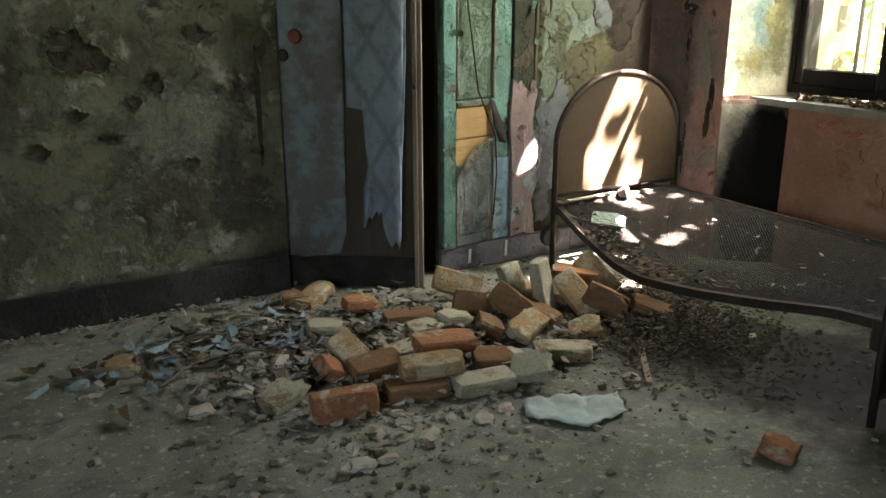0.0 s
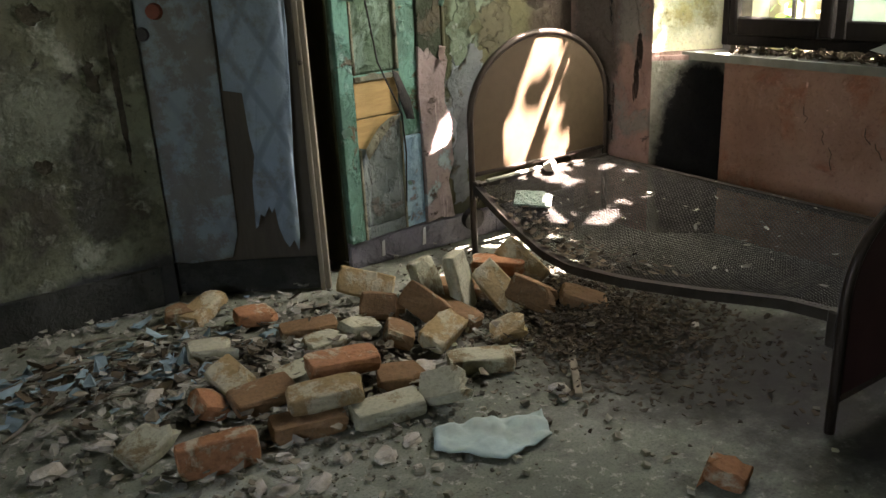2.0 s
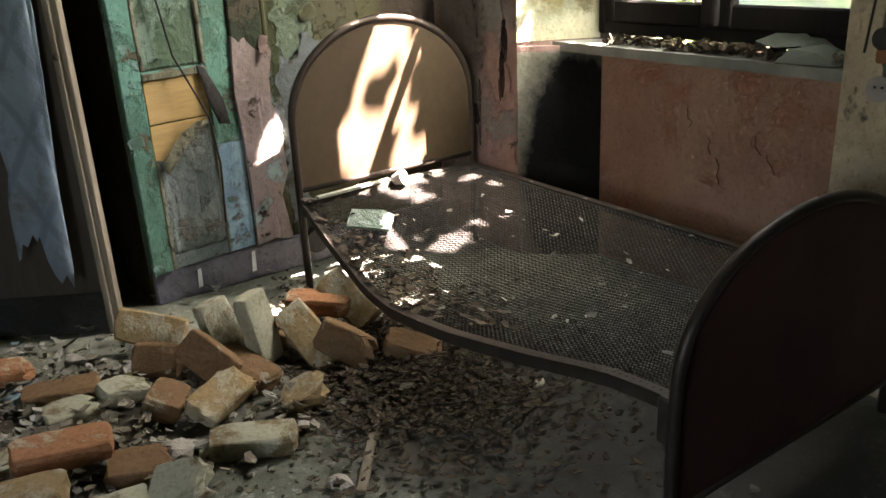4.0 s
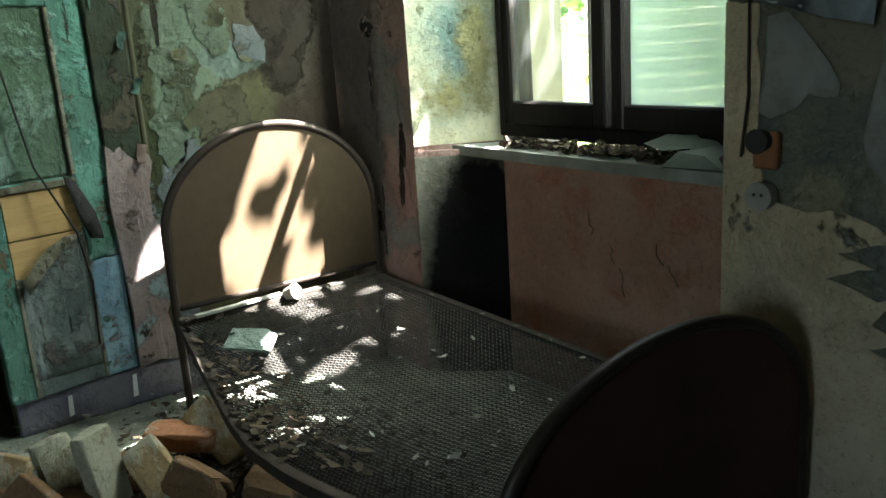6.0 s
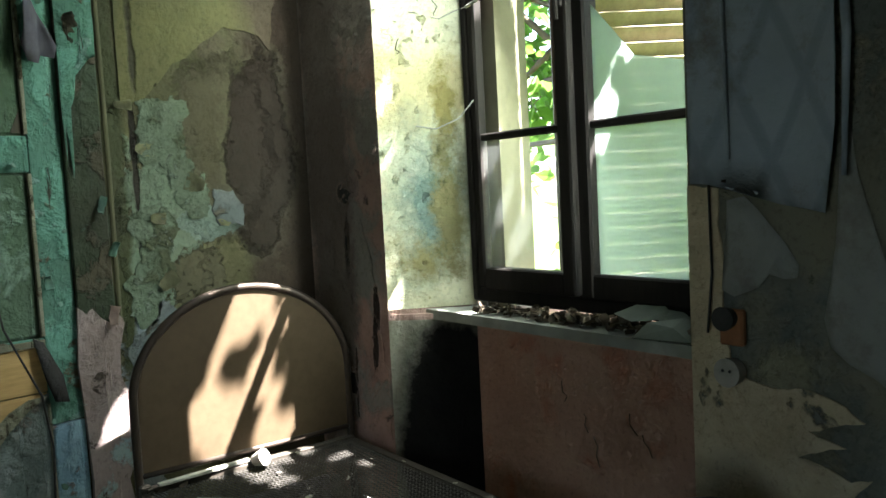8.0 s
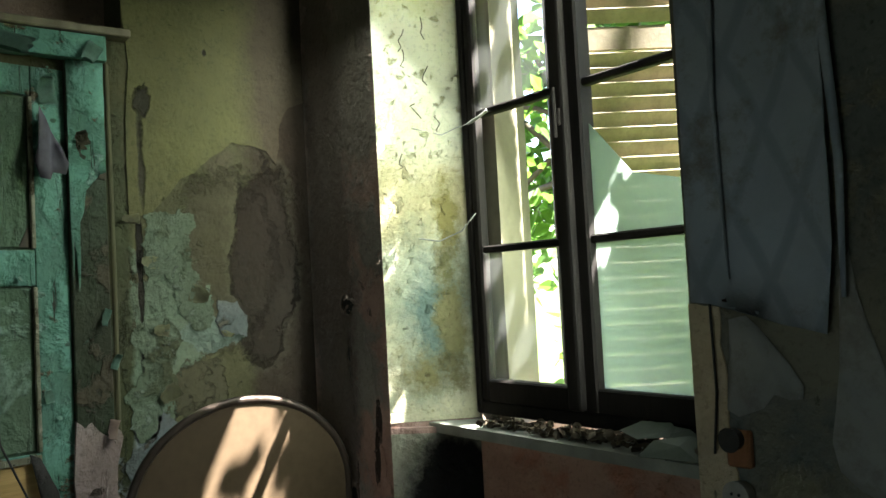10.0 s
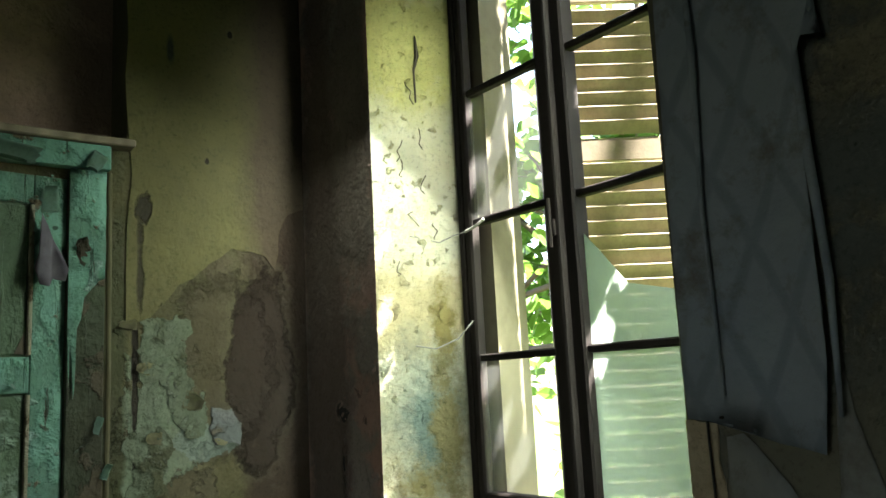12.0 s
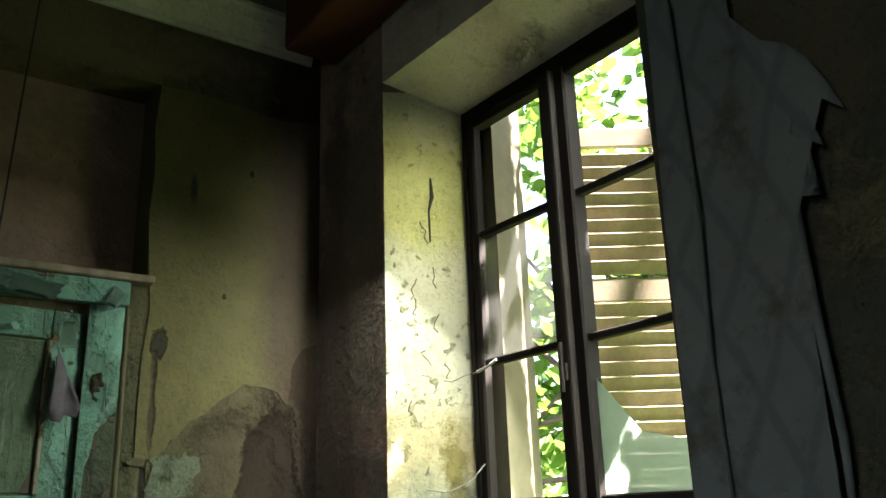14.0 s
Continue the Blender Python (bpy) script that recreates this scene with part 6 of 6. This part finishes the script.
for y, z in ((2.50, 0.62), (2.46, 0.55), (2.30, 0.66), (2.25, 0.60), (2.60, 0.72), (2.04, 0.50)):
    pts, yy, zz = [], y, z
    for _ in range(4):
        pts.append((X_N - 0.001, yy, zz))
        yy += rnd.uniform(-0.025, 0.015)
        zz -= rnd.uniform(0.005, 0.04)
    crack(pts, 0.0018, "dark scratch in the salmon wall")

# ---------------------------------------------------------------- curled chips of paint on the walls
def wall_chips(name, mat, count, place, size, label, m, seed, lean=0.28):
    """Small curled plates clinging to a wall; place(rnd) gives (x, z) on the pose m, whose -y faces the room."""
    rnd = random.Random(seed)
    verts, faces = [], []
    for _ in range(count):
        x, z = place(rnd)
        s = size * (0.25 + 1.2 * rnd.random() ** 3)
        tilt, spin = abs(rnd.gauss(0, lean)), rnd.uniform(-0.9, 0.9) + (math.pi if rnd.random() < 0.6 else 0)
        q = Euler((0, spin, 0)).to_matrix() @ Euler((tilt, 0, 0)).to_matrix()
        k, n = len(verts), 7
        ring = [(0.5 * math.cos(a) * rnd.uniform(0.5, 1.15), 0.5 + 0.5 * math.sin(a) * rnd.uniform(0.6, 1.1)) for a in (2 * math.pi * j / n for j in range(n))]
        for h in (0.0, 0.0016):
            verts.extend(tuple(m @ (Vector((x, -0.0025, z)) + q @ Vector((u * s, -0.35 * s * w * w - h, w * s)))) for u, w in ring)
        faces.append(tuple(k + n + j for j in range(n)))
        faces.append(tuple(k + n - 1 - j for j in range(n)))
        for j in range(n):
            faces.append((k + j, k + (j + 1) % n, k + n + (j + 1) % n, k + n + j))
    return tagged(raw(name, verts, faces, mat), label, "paint chips", kind="stuff")


def cluster(spots):
    def place(r):
        x, z, sx, sz = r.choice(spots)
        return r.gauss(x, sx), r.gauss(z, sz)
    return place


NORTH, LEFT_WALL = pose(0, Y_A, 0), pose(0, Y_L, 0)
CHIP_OLIVE = plain("olive_chips", (0.20, 0.20, 0.11), 0.9, size=16, second=(0.15, 0.14, 0.09), each=0.6)
CHIP_MINT = plain("mint_chips", (0.16, 0.30, 0.23), 0.8, size=16, second=(0.15, 0.24, 0.19), each=0.6)
CHIP_PINK = plain("pink_chips", (0.26, 0.19, 0.16), 0.9, size=16, second=(0.2, 0.14, 0.12), each=0.5)
GREEN_M = Matrix.Translation(g0) @ Matrix.Rotation(math.atan2(g1.y - g0.y, g1.x - g0.x), 4, "Z") @ pose(0, -0.008, 0)
wall_chips("door_paint_chips", CHIP_MINT, 20, cluster(((0.04, 1.2, 0.03, 0.6), (0.40, 1.5, 0.03, 0.45), (0.43, 2.15, 0.03, 0.12), (0.22, 1.6, 0.08, 0.05), (0.22, 2.3, 0.1, 0.04), (0.40, 0.6, 0.03, 0.25))), 0.034, "curled mint paint chips on the door", GREEN_M, 65, 0.35)
PIER = pose(X_W, 0, 0, 0, 0, -90)
wall_chips("pier_chips", CHIP_PINK, 27, cluster(((-3.54, 1.42, 0.03, 0.05), (-3.38, 0.85, 0.02, 0.12), (-3.5, 1.1, 0.08, 0.4), (-3.31, 1.2, 0.01, 0.6))), 0.022, "curled pink paint chips on the pier", PIER, 67)


def curl(name, x, z, width, height, radius, angle, mat, label, y=Y_A - 0.034, seed=0, turn=150):
    """A tongue of paint that has let go of the board and rolled outwards."""
    rnd = random.Random(seed)
    m = pose(x, y, z, 0, angle, 0)
    bm = bmesh.new()
    nu, nw = 12, 6
    rows = []
    for i in range(nu + 1):
        f = i / nu
        a = radians(turn) * max(0, f - 0.25) / 0.75
        off = radius * (1 - math.cos(a))
        up = height * min(f, 0.25) + (radius * math.sin(a) if f > 0.25 else 0) + height * 0.3 * max(0, f - 0.25)
        half = width / 2 * (1 - 0.55 * f ** 2) * (1 + 0.12 * rnd.uniform(-1, 1))
        rows.append([bm.verts.new(m @ Vector((half * (2 * j / nw - 1), -off - 0.002 - 0.004 * rnd.random(), -up))) for j in range(nw + 1)])
    for r0, r1 in zip(rows, rows[1:]):
        for j in range(nw):
            bm.faces.new((r0[j], r0[j + 1], r1[j + 1], r1[j]))
    bmesh.ops.solidify(bm, geom=bm.faces[:], thickness=0.0015)
    return tagged(part(name, bm, mat, None, "", True), label, "paint curl", "curls of peeling paint")


for k, (x, z, w, h, r, a, mat) in enumerate(((2.60, 2.22, 0.07, 0.16, 0.030, 175, CHIP_MINT), (2.77, 2.46, 0.06, 0.15, 0.030, 30, CHIP_MINT), (2.45, 2.47, 0.20, 0.12, 0.032, 8, CHIP_MINT), (2.30, 2.47, 0.14, 0.10, 0.026, -10, CHIP_MINT), (2.74, 2.02, 0.06, 0.20, 0.025, 160, STRIP_DARK), (2.79, 1.45, 0.03, 0.12, 0.018, 20, CHIP_MINT), (2.80, 1.22, 0.03, 0.10, 0.018, 200, CHIP_MINT), (2.80, 1.03, 0.04, 0.12, 0.022, 15, CHIP_PINK), (2.575, 1.12, 0.03, 0.09, 0.016, 170, CHIP_MINT), (2.24, 0.70, 0.04, 0.12, 0.018, 80, CHIP_MINT), (2.235, 1.30, 0.035, 0.10, 0.016, -80, CHIP_MINT))):
    curl("paint_curl", x, z, w, h, r, a, mat, "tongue of paint curling off the door", seed=400 + k, y=(Y_A - 0.034 if x > 2.62 else 3.80 + (x - 2.19) * 0.153 - 0.012) if z < 2.4 else Y_A - 0.066)
for k, (x, z, w, h, r, a) in enumerate(((3.00, 1.62, 0.05, 0.12, 0.02, 100), (3.12, 1.50, 0.08, 0.12, 0.022, -70), (3.28, 1.36, 0.07, 0.08, 0.018, 10), (3.03, 1.35, 0.05, 0.10, 0.02, 95), (3.06, 1.12, 0.07, 0.14, 0.022, 60), (2.93, 1.80, 0.04, 0.12, 0.018, 90))):
    curl("paint_curl", x, z, w, h, r, a, CHIP_OLIVE, "lip of old paint lifting off the wall", y=Y_A - 0.002, seed=440 + k, turn=70)
for k, (x, z, w, h, r, a) in enumerate(((0.42, 1.30, 0.10, 0.06, 0.02, 0), (0.66, 1.18, 0.06, 0.08, 0.02, 60), (0.60, 0.89, 0.10, 0.06, 0.018, 10), (0.83, 1.13, 0.04, 0.08, 0.018, 80), (1.28, 1.10, 0.06, 0.14, 0.02, 70), (1.30, 0.75, 0.05, 0.12, 0.02, 95), (1.08, 1.30, 0.06, 0.05, 0.016, 0))):
    curl("paint_curl", x, z, w, h, r, a, WALL_LEFT, "lip of plaster lifting off the green wall", y=Y_L - 0.002, seed=460 + k, turn=60)
